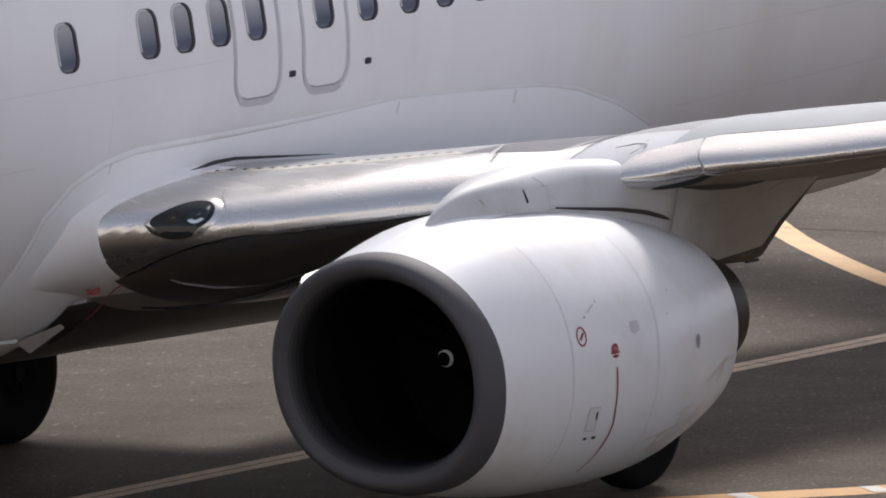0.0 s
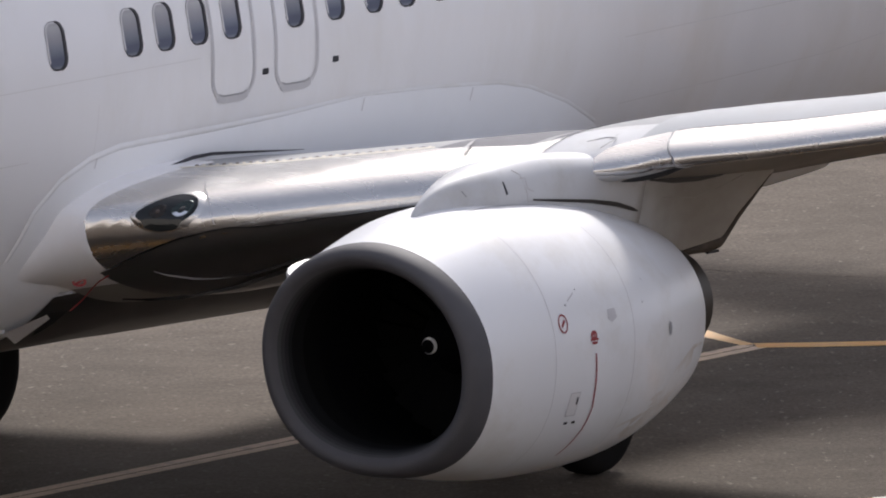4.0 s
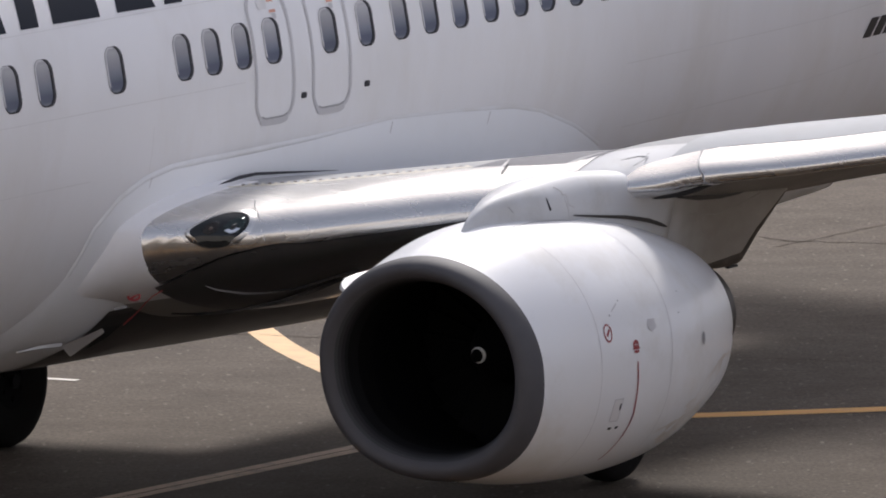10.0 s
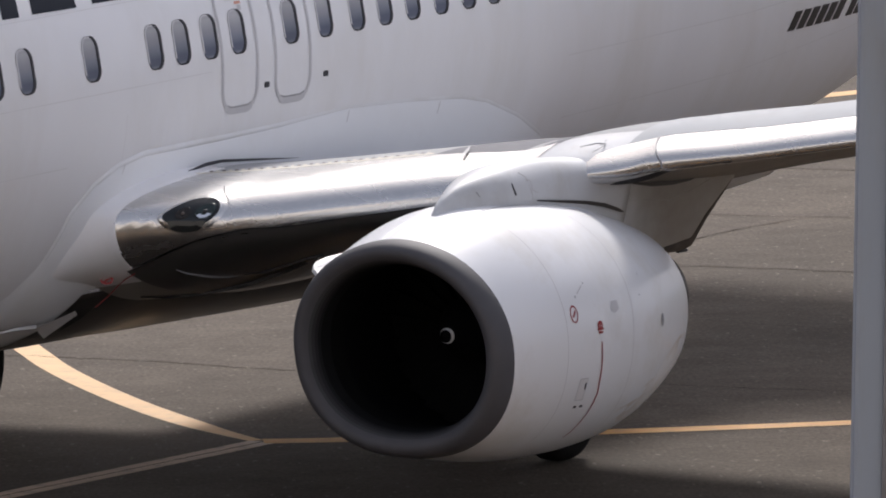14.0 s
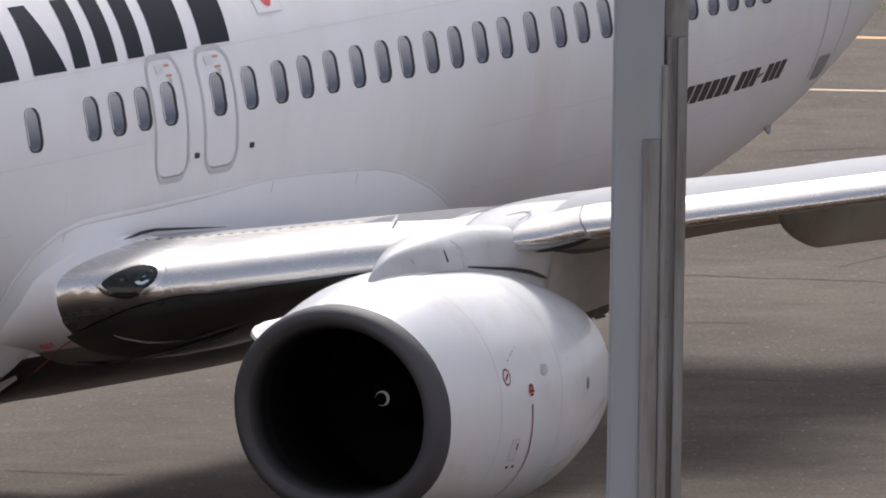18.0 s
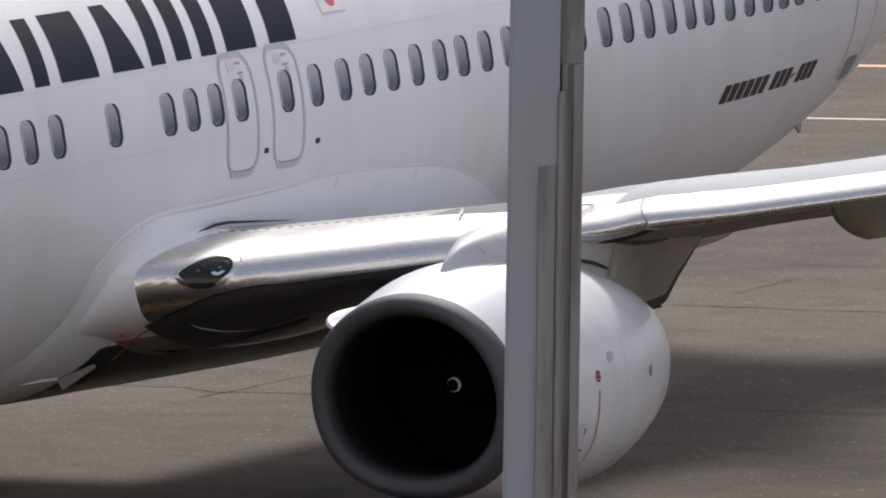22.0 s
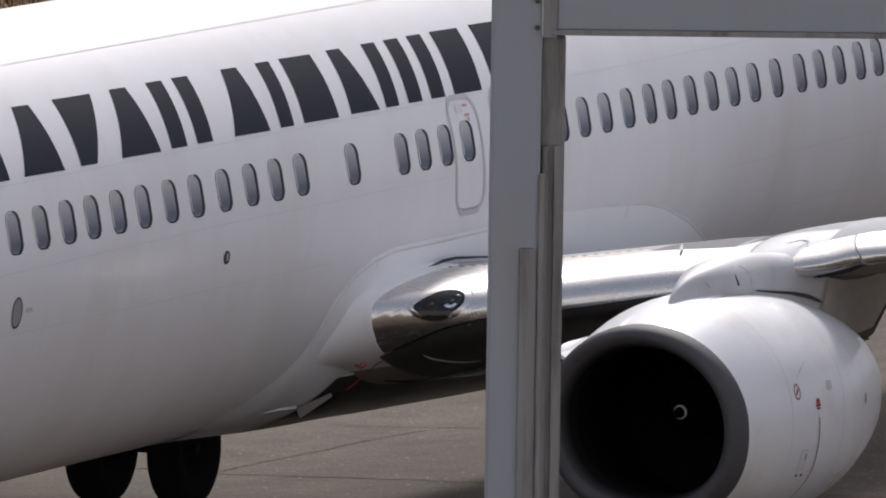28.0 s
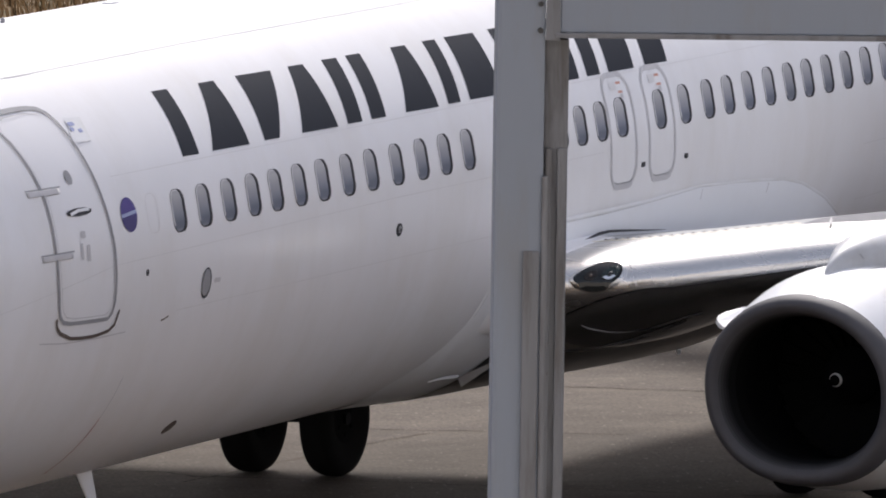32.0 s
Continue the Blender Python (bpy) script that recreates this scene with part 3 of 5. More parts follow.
def skin_strip(name, pts, width, mat, parent, label="", out=0.003, closed=False):
    """A thin line drawn along (x, z) points of the port skin."""
    n = len(pts)
    verts, faces = [], []
    for i in range(n):
        a = pts[(i - 1) % n] if closed or i else pts[0]
        b = pts[(i + 1) % n] if closed or i < n - 1 else pts[-1]
        dx, dz = b[0] - a[0], b[1] - a[1]
        q = math.hypot(dx, dz) or 1
        nx, nz = -dz / q * width / 2, dx / q * width / 2
        verts += [skin(pts[i][0] - nx, pts[i][1] - nz, out)[0], skin(pts[i][0] + nx, pts[i][1] + nz, out)[0]]
    for i in range(n if closed else n - 1):
        j = (i + 1) % n
        faces.append((2 * i, 2 * j, 2 * j + 1, 2 * i + 1))
    return link(name, verts, faces, mat, parent, label, True)


def rounded(x0, x1, z0, z1, r, steps=6, rt=None):
    """A rounded rectangle as (x, z) points; rt: another radius at the top."""
    rt = rt or r
    out = []
    for cx, cz, a0, rr in ((x1 - r, z0 + r, -90, r), (x1 - rt, z1 - rt, 0, rt), (x0 + rt, z1 - rt, 90, rt), (x0 + r, z0 + r, 180, r)):
        for k in range(steps + 1):
            a = radians(a0 + 90 * k / steps)
            out.append((cx + rr * math.cos(a), cz + rr * math.sin(a)))
    return out


def dense(pts, step=0.12, closed=False):
    out = []
    n = len(pts)
    for i in range(n if closed else n - 1):
        a, b = pts[i], pts[(i + 1) % n]
        k = max(1, int(math.hypot(b[0] - a[0], b[1] - a[1]) / step))
        out += [(a[0] + (b[0] - a[0]) * s / k, a[1] + (b[1] - a[1]) * s / k) for s in range(k)]
    if not closed:
        out.append(pts[-1])
    return out


plane = new("airliner")
tagged(plane, "white twin-engine jet airliner with charcoal lettering being pushed back", "airplane")


def build_fuselage():
    xs = [0.02, 0.1, 0.25, 0.5, 0.8, 1.2, 1.7, 2.3, 3, 3.7, 4.4, 5.2, 6.0] + [6 + 0.5 * k for k in range(1, 35)] + [23 + 0.6 * k for k in range(1, 26)]
    rings = []
    for x in xs:
        zc, rw, rt, rb = section(x)
        ring = []
        for j in range(96):
            a = 2 * math.pi * j / 96
            c = math.cos(a)
            ring.append((x, rw * math.sin(a), zc + (rt if c > 0 else rb) * c))
        rings.append(ring)
    v, f = loft(rings, True, True)
    return link("fuselage", v, f, M_WHITE, plane, "white painted fuselage, soiled towards the belly")


fuselage = build_fuselage()

WIN_X = [7.002, 7.504, 8.0, 8.489, 8.948, 9.435, 9.912, 10.43, 10.93, 11.468, 12.002, 12.504, 13.008, 14.055, 15.083, 15.531, 15.994, 17.953, 18.518, 19.006, 19.499,
         20.008, 20.508, 20.966, 21.46, 21.95, 22.45, 22.947, 23.486, 24.068, 24.555, 25.044, 25.552, 26.023, 26.46, 26.979, 27.476, 27.949, 28.372, 28.798, 29.3]


def window_base(x):
    return 3.552 + 0.0105 * (x - 7)


def build_windows():
    """Oval cabin windows: a dark gasket ring, widened as recess shade, round a drawn blind behind glass."""
    w, h, r = 0.236, 0.350, 0.088
    # gasket wider aft and below: the recess's shade put into its shape
    outer, inner = rounded(-w / 2 - 0.002, w / 2 + 0.024, -h / 2 - 0.013, h / 2 + 0.006, r + 0.008), rounded(-w / 2, w / 2 - 0.022, -h / 2, h / 2, r)
    n = len(outer)

    def lay(p, x, z, out):
        return skin(x + p[0], z + p[1], out)[0] - skin(x, z)[0]

    x0, z0 = 10.0, window_base(10.0) + h / 2
    ring = [lay(p, x0, z0, 0.001) for p in outer] + [lay(p, x0, z0, 0.004) for p in outer] + [lay(p, x0, z0, 0.004) for p in inner] + [lay(p, x0, z0, 0.002) for p in inner]
    faces = [(k * n + j, k * n + (j + 1) % n, (k + 1) * n + (j + 1) % n, (k + 1) * n + j) for k in range(3) for j in range(n)]
    pane_rings = [[lay((p[0] * f, p[1] * f), x0, z0, 0.002) for p in inner] for f in (1, 0.7, 0.4, 0.05)]
    pv, pf = loft(pane_rings)
    pf.append(tuple(range(3 * n, 4 * n)))
    first = None
    for x in WIN_X + [16.465, 17.365]:
        z = window_base(x) + h / 2
        if first is None:
            first = link("window", ring, faces, M_GASKET, plane, "dark gasket round a drawn blind, widened aft and below as recess shade", True)
            pane = link("pane", pv, pf, M_BLIND, first, "blue-grey blind, glass reflections put into its colour", True)
            rv, rf = [lay((p[0] * 1.04, p[1] * 1.01), x0, z0, 0.0045) for p in inner] + [lay((p[0] * 0.85, p[1] * 0.94), x0, z0, 0.004) for p in inner], []
            for j in range(n):
                if inner[j][0] < 0.04 and inner[j][1] > -0.11 and inner[(j + 1) % n][0] < 0.04:
                    rf.append((j, (j + 1) % n, n + (j + 1) % n, n + j))
            rim = link("rim", rv, rf, M_SEAML, first, "pale edge of the window cut-out", True)
            ob = first
        else:
            ob = new("window", first.data)
            ob.parent = plane
            p2 = new("pane", pane.data)
            p2.parent = ob
            r2 = new("rim", rim.data)
            r2.parent = ob
        ob.location = skin(x, z)[0]


build_windows()


def build_exits():
    for x0, x1 in ((16.185, 16.76), (17.085, 17.665)):
        zb, zt = 3.19 + 0.0105 * (x0 - 16.2), 4.205 + 0.0105 * (x0 - 16.2)
        o = rounded(x0, x1, zb, zt, 0.17, 6, 0.16)
        ex = skin_strip("overwing_exit", dense(o, 0.1, True), 0.026, M_SEAML, plane, "outlined overwing emergency exit hatch", 0.004, True)
        foot = lambda d, top: sorted(p for p in dense(rounded(x0 - d, x1 + d, zb - d, zt + d, 0.17 + d, 6, 0.16 + d), 0.04, True) if p[1] < zb + top)
        head = lambda d, top: sorted(p for p in dense(rounded(x0 - d, x1 + d, zb - d, zt + d, 0.17 + d, 6, 0.16 + d), 0.04, True) if p[1] > zt - top)
        skin_strip("shadow_gap", foot(-0.016, 0.05), 0.012, M_SEAM, ex, "dark gap along the hatch's foot", 0.006)
        skin_strip("foot_band", foot(0.026, 0.03), 0.036, M_SEAML, ex, "pale grey border band", 0.0045)
        skin_strip("head_band", head(0.02, 0.03), 0.036, M_SEAML, ex, "pale grey border band", 0.0045)
        skin_strip("outline_band", dense(rounded(x0 - 0.022, x1 + 0.022, zb - 0.022, zt + 0.022, 0.19, 6, 0.18), 0.1, True), 0.010, M_SEAML, ex, "grey border band", 0.005, True)
        skin_patch("handle_cover", rounded(x0 + 0.17, x0 + 0.31, zt - 0.13, zt - 0.05, 0.02, 3), M_LAP, ex, "small pale handle cover", 0.004)
        for dz in (0.055, 0.14):
            skin_patch("placard", rounded(x0 + 0.33, x0 + 0.43, zt - dz - 0.022, zt - dz, 0.006, 2), M_ORANGE, ex, "small orange placard", 0.004)
        skin_patch("placard", rounded(x0 + 0.36, x0 + 0.42, zt - 0.215, zt - 0.17, 0.01, 2), M_SEAML, ex, "pale placard", 0.004)
    for x, z in ((16.93, 3.345), (17.945, 3.350)):
        skin_patch("drain_port", rounded(x - 0.042, x + 0.042, z - 0.024, z + 0.024, 0.012, 3), M_GASKET, plane, "small dark square port", 0.004, 0.004)


build_exits()


def build_door():
    """Forward entry door with its sill, handle and hinge covers."""
    o = [(4.72, 3.07), (4.68, 3.30), (4.655, 3.6), (4.66, 3.85), (4.665, 4.02), (4.635, 4.26), (4.585, 4.475), (4.53, 4.60), (4.60, 4.685), (4.72, 4.713), (5.0, 4.724), (5.22, 4.72), (5.36, 4.706),
         (5.45, 4.66), (5.50, 4.58), (5.54, 4.46), (5.60, 4.16), (5.66, 3.8), (5.715, 3.5), (5.745, 3.22), (5.745, 3.04), (5.715, 2.955), (5.64, 2.91), (5.3, 2.918), (4.95, 2.93), (4.82, 2.95), (4.75, 3.0)]
    door = skin_strip("entry_door", dense(o, 0.08, True), 0.034, M_SEAM, plane, "closed forward entry door outlined in grey", 0.005, True)
    skin_strip("door_seal", dense([(p[0] + (0.045 if p[0] < 5.2 else -0.045), p[1] + (0.04 if p[1] < 3.5 else -0.04)) for p in o], 0.08, True), 0.008, M_SEAML, door, "thin inner seal line", 0.004, True)
    skin_strip("sill_scuff_plate", dense([(4.69, 2.99), (4.71, 2.92), (4.78, 2.865), (4.99, 2.80), (5.20, 2.785), (5.43, 2.78), (5.70, 2.80), (5.80, 2.845), (5.85, 2.97)], 0.05), 0.03, M_SCUFF, door, "brown scuff plate under the sill", 0.006)
    for x, z, dx, dz in ((5.17, 3.86, 0.22, 0.035),):
        skin_patch("handle_recess", [(x + dx * math.cos(a), z + dz * math.sin(a)) for a in [k * math.pi / 10 for k in range(20)]], M_GASKET, door, "dark oval handle recess", 0.005)
        skin_strip("handle", [(x - 0.17, z - 0.012), (x - 0.02, z + 0.012), (x + 0.17, z + 0.012)], 0.026, M_NAC, door, "pale lever handle", 0.012)
    skin_patch("peephole", [(5.17 + 0.055 * math.cos(a), 4.148 + 0.06 * math.sin(a)) for a in [k * math.pi / 9 for k in range(18)]], M_SEAM, door, "round grey viewing port", 0.006)
    for z in (4.06, 3.52):
        skin_patch("hinge_cover", rounded(4.42, 4.95, z - 0.03, z + 0.02, 0.02, 3), M_SEAML, door, "slim hinge cover", 0.006, 0.006)
        skin_strip("hinge_edge", [(4.40, z + 0.025), (4.97, z + 0.025)], 0.012, M_SEAM, door, "", 0.007)
    for x0, x1, z0, z1 in ((5.12, 5.20, 3.64, 3.70), (5.10, 5.14, 3.46, 3.60), (5.20, 5.26, 3.44, 3.58)):
        skin_patch("placard", rounded(x0, x1, z0, z1, 0.01, 2), M_SEAML, door, "small faint placard", 0.004)
    skin_strip("scrape", [(4.45, 2.80), (4.9, 2.765), (5.5, 2.755), (6.05, 2.76)], 0.011, M_SEAML, plane, "long grey scrape below the door", 0.003)
    skin_strip("gutter", [(4.15, 4.78), (4.6, 4.86), (4.95, 4.95), (5.08, 4.99)], 0.02, M_SEAM, plane, "rain gutter strip above the door", 0.01)


build_door()


def build_markings():
    """Lettering of the airline and the type as plain bars, flag, emblem, small ports and seams."""
    def slab(x0, x1, z0, z1, lean, name="lettering_bar", mat=M_INK, label="charcoal bar of the airline's lettering"):
        pts = [(x0, z0), (x1, z0), (x1 + lean, z1), (x0 + lean, z1)]
        return skin_patch(name, dense(pts, 0.09, True), mat, plane, label, 0.003, 0.0, 5)

    z0 = lambda x: 4.158 + 0.0095 * (x - 7.5)
    hgt = 0.545
    # plain wedges and bars in the places of the row: (start low, width low, start high, width high)
    row = [(7.36, 0.32, 7.28, 0.30), (7.95, 0.74, 8.20, 0.30), (9.00, 0.30, 8.95, 0.70), (9.77, 0.74, 10.02, 0.30), (10.72, 0.30, 10.72, 0.30), (11.22, 0.30, 11.22, 0.30),
           (11.95, 0.70, 12.18, 0.30), (12.865, 0.265, 12.865, 0.265), (13.34, 0.70, 13.34, 0.62), (14.30, 0.58, 14.30, 0.27), (15.02, 0.27, 15.02, 0.27),
           (15.49, 0.29, 15.49, 0.29), (15.97, 0.29, 15.97, 0.29), (16.46, 0.58, 16.46, 0.58), (17.30, 0.52, 17.30, 0.52)]
    for xa, wa, xb, wb in row:
        z = z0(xa)
        pts = [(xa, z), (xa + wa, z), (xb + wb + 0.2, z + hgt), (xb + 0.2, z + hgt)]
        skin_patch("lettering_bar", dense(pts, 0.09, True), M_INK, plane, "charcoal bar of the airline's lettering", 0.003, 0.0, 5)
    # national flag
    fz = 4.43
    flag = slab(18.51, 18.98, fz, fz + 0.225, 0.03, "flag", M_WHITE, "small white flag with a red disc")
    skin_strip("flag_border", dense([(18.51, fz), (18.98, fz), (19.01, fz + 0.225), (18.54, fz + 0.225)], 0.1, True), 0.008, M_SEAML, flag, "thin grey border", 0.004, True)
    skin_patch("disc", [(18.76 + 0.085 * math.cos(a), fz + 0.113 + 0.068 * math.sin(a)) for a in [k * math.pi / 12 for k in range(24)]], M_FLAGRED, flag, "red disc", 0.005)
    # type designation: short black bars
    x = 26.90
    for i in range(6):
        slab(x + 0.205 * i, x + 0.205 * i + 0.165, 2.945 + 0.004 * i, 3.12 + 0.004 * i, 0.11, "lettering_bar", M_BLACK, "small black bar of the type lettering")
    for i in range(7):
        slab(28.24 + 0.185 * i, 28.24 + 0.185 * i + (0.15 if i != 3 else 0.08), 2.975 + 0.004 * i + (0.07 if i == 3 else 0), 3.15 + 0.004 * i - (0.07 if i == 3 else 0), 0.11, "lettering_bar", M_BLACK, "small black bar of the type lettering")
    # emblem
    cx, cz = 6.055, 3.765
    em = skin_patch("emblem", [(cx + 0.15 * math.cos(a), cz + 0.148 * math.sin(a)) for a in [k * math.pi / 14 for k in range(28)]], M_PURPLE, plane, "round violet emblem with a pale band", 0.004)
    skin_patch("lower_half", [(cx + 0.143 * math.cos(a), cz - 0.006 + 0.139 * math.sin(a)) for a in [math.pi + k * math.pi / 12 for k in range(13)]], M_VIOLETD, em, "darker violet lower half", 0.005)
    skin_strip("band", [(cx - 0.145, cz - 0.005), (cx + 0.145, cz + 0.02)], 0.03, M_PALE, em, "pale band", 0.006)
    skin_strip("blank_window", dense(rounded(6.40, 6.61, 3.575, 3.91, 0.09), 0.08, True), 0.010, M_LAP, plane, "faint outline of a blanked window", 0.003, True)
    pl = skin_patch("placard", [(5.55, 4.41), (5.88, 4.405), (5.93, 4.60), (5.66, 4.605)], M_NAC, plane, "small pale placard with blue print", 0.003)
    for dx, dz, w in ((0.06, 0.13, 0.11), (0.05, 0.09, 0.06), (0.17, 0.07, 0.07)):
        skin_patch("print", rounded(5.58 + dx, 5.58 + dx + w, 4.41 + dz, 4.41 + dz + 0.03, 0.008, 2), M_PALE, pl, "", 0.005)

    def oval(name, x, z, rx, rz, mat, label):
        return skin_patch(name, [(x + rx * math.cos(a), z + rz * math.sin(a)) for a in [k * math.pi / 10 for k in range(20)]], mat, plane, label, 0.004, 0.004)

    ov = oval("access_port", 7.535, 3.053, 0.085, 0.125, M_SEAM, "grey oval access port with a dark rim")
    skin_strip("rim", [(7.535 + 0.088 * math.cos(a), 3.053 + 0.128 * math.sin(a)) for a in [k * math.pi / 12 for k in range(24)]], 0.014, M_GASKET, ov, "dark rim", 0.006, True)
    oval("drain_port", 11.49, 3.183, 0.062, 0.06, M_GASKET, "small dark round port")
    oval("drain_port", 11.50, 3.187, 0.030, 0.036, M_SEAML, "pale inner of the port")
    oval("static_port", 6.345, 3.245, 0.026, 0.030, M_GASKET, "tiny dark static port")
    oval("access_port", 8.2, 1.70, 0.085, 0.06, M_SCUFF, "dark oval port under the belly")
    skin_patch("smudge", rounded(7.69, 7.82, 3.04, 3.08, 0.015, 2), M_SEAML, plane, "faint print", 0.003)
    skin_strip("scratch", [(6.73, 2.795), (6.80, 2.805), (6.87, 2.825)], 0.016, M_SCUFF, plane, "dark scuff", 0.003)
    # skin laps and panel joints
    for pts, w in (([(3.0, 3.02), (5.7, 3.36), (11.4, 3.48), (16, 3.53)], 0.008), ([(5.9, 4.10), (12, 4.165), (22, 4.27), (30, 4.36)], 0.008),
                   ([(4.5, 4.95), (9, 5.02), (20, 5.14)], 0.010), ([(7.0, 2.86), (12, 2.93), (13.7, 2.95)], 0.008),
                   ([(22.4, 3.12), (26, 3.20), (30, 3.42)], 0.010), ([(22.6, 2.55), (26, 2.66), (29, 2.9)], 0.010)):
        skin_strip("skin_lap", dense(pts, 0.25), w, M_LAP, plane, "faint skin lap joint", 0.0025)
    for x, z0_, z1_ in ((14.6, 2.9, 3.3),):
        skin_strip("skin_joint", dense([(x, z0_), (x, z1_)], 0.15), 0.006, M_LAP, plane, "faint frame joint", 0.0025)
    for x, z0_, z1_ in ((18.4, 2.80, 3.0), (20.06, 2.7, 2.93), (14.62, 2.72, 2.9)):
        skin_strip("fairing_joint", dense([(x, z0_), (x + 0.01, z1_)], 0.1), 0.012, M_SEAML, plane, "thin fairing joint", 0.02)
    for x in (30.6, 31.3):
        skin_strip("door_joint", dense([(x, 2.9), (x + 0.02, 3.6), (x, 4.6)], 0.15), 0.020, M_SEAM, plane, "grey aft door joint", 0.003)
    skin_patch("grime", rounded(30.72, 31.2, 2.86, 3.10, 0.07, 4), M_SEAM, plane, "grey grime at the aft door's foot", 0.0028)
    skin_strip("grime_streak", dense([(30.6, 4.0), (31.2, 4.06)], 0.1), 0.05, M_SEAML, plane, "faint grime streak", 0.0028)
    skin_strip("red_line", dense([(6.29, 1.47), (6.293, 1.7), (6.297, 1.98)], 0.08), 0.016, M_RED, plane, "thin red stencil line", 0.003)
    skin_strip("faded_line", dense([(6.297, 1.98), (6.32, 2.34)], 0.08), 0.014, M_SEAML, plane, "faded upper end of the line", 0.003)


build_markings()


def build_masts():
    """Blade aerial and drain mast under the belly."""
    for name, x, z, lx, h, lean, lab in (("blade_aerial", 7.92, 1.36, 0.34, 0.36, 0.22, "white blade aerial under the belly"), ("drain_mast", 21.0, 1.27, 0.14, 0.16, 0.06, "small white drain mast")):
        rings = []
        for k in range(6):
            u = k / 5
            w = lx * (1 - 0.5 * u) / 2
            rings.append([(x + lean * u + w * math.cos(a), -0.45 + 0.03 * (1 - 0.5 * u) * math.sin(a), z - h * u) for a in [2 * math.pi * j / 14 for j in range(14)]])
        v, f = loft(rings, True, True)
        link(name, v, f, M_NAC, plane, lab)
    for x, y, rx, ry, h, mat in ((10.2, -0.12, 0.16, 0.06, 0.035, M_WHITE), (9.45, 0.0, 0.14, 0.06, 0.03, M_WHITE), (7.25, -0.04, 0.03, 0.02, 0.05, M_SEAM)):
        zc, rw, rt, rb = section(x)
        top = zc + rt * math.sqrt(1 - (y / rw) ** 2) - 0.006
        rings = [[(x + rx * g * math.cos(a), y + ry * g * math.sin(a), top + h * k) for a in [2 * math.pi * j / 16 for j in range(16)]] for g, k in ((1, 0), (0.96, 0.4), (0.8, 0.75), (0.5, 0.95), (0.05, 1.0))]
        v, f = loft(rings, True, True)
        link("crown_aerial", v, f, mat, plane, "small low aerial on the cabin roof")
    fin = [(29.92, 2.47), (30.06, 2.49), (30.055, 2.405), (30.02, 2.40)]
    v = [(x, y, z) for y in (-1.21, -1.19) for x, z in fin]
    link("vent_flap", v, [(3, 2, 1, 0), (4, 5, 6, 7)] + [(j, (j + 1) % 4, 4 + (j + 1) % 4, 4 + j) for j in range(4)], M_SEAM, plane, "small grey vent fairing under the tail", False)


build_masts()


# ---- wings ----
def line3(name, pts, widths, mat, parent, label, nrm, off=0.012):
    """A thin strip along points of any surface, facing nrm."""
    n = Vector(nrm).normalized()
    verts, faces = [], []
    for i, p in enumerate(pts):
        d = (Vector(pts[min(i + 1, len(pts) - 1)]) - Vector(pts[max(i - 1, 0)])).normalized()
        w = widths[i] if isinstance(widths, (list, tuple)) else widths
        across = n.cross(d).normalized() * w / 2
        c = Vector(p) + n * off
        verts += [c - across, c + across]
        if i:
            faces.append((2 * i - 2, 2 * i, 2 * i + 1, 2 * i - 1))
    return link(name, verts, faces, mat, parent, label)


def plate(name, pts, thick, mat, parent, label, nrm, off=0.012):
    """A flat plate through corner points, with thickness towards nrm."""
    n = Vector(nrm).normalized()
    k = len(pts)
    verts = [Vector(p) + n * off for p in pts] + [Vector(p) + n * (off + thick) for p in pts]
    faces = [tuple(range(k)), tuple(range(2 * k - 1, k - 1, -1))] + [(j, (j + 1) % k, k + (j + 1) % k, k + j) for j in range(k)]
    return link(name, verts, faces, mat, parent, label, False)


WING_LE = [(1.2, 14.0, 2.40), (1.9, 14.42, 2.44), (2.2, 14.64, 2.47), (4.4, 16.10, 2.73), (5.0, 16.50, 2.93), (5.5, 16.765, 3.15), (6.2, 17.135, 3.22), (6.9, 17.505, 3.32), (9.0, 18.62, 3.62), (17.0, 22.85, 4.56)]
WING_TE = [(1.2, 21.75, 2.00), (1.9, 21.75, 2.02), (5.5, 21.75, 2.52), (6.9, 22.02, 2.93), (17.0, 24.45, 4.20)]
WING_T = [(1.2, 0.100, 1.85), (1.9, 0.102, 1.75), (2.5, 0.103, 1.4), (3.2, 0.107, 1.05), (4.0, 0.112, 0.9), (5.0, 0.094, 0.80), (5.5, 0.066, 1.0), (6.2, 0.062, 0.9), (6.9, 0.060, 0.9), (17.0, 0.055, 0.9)]


def linear(table, s):
    for a, b in zip(table, table[1:]):
        if s <= b[0]:
            u = max(0.0, (s - a[0]) / (b[0] - a[0]))
            return tuple(p + (q - p) * u for p, q in zip(a[1:], b[1:]))
    return table[-1][1:]


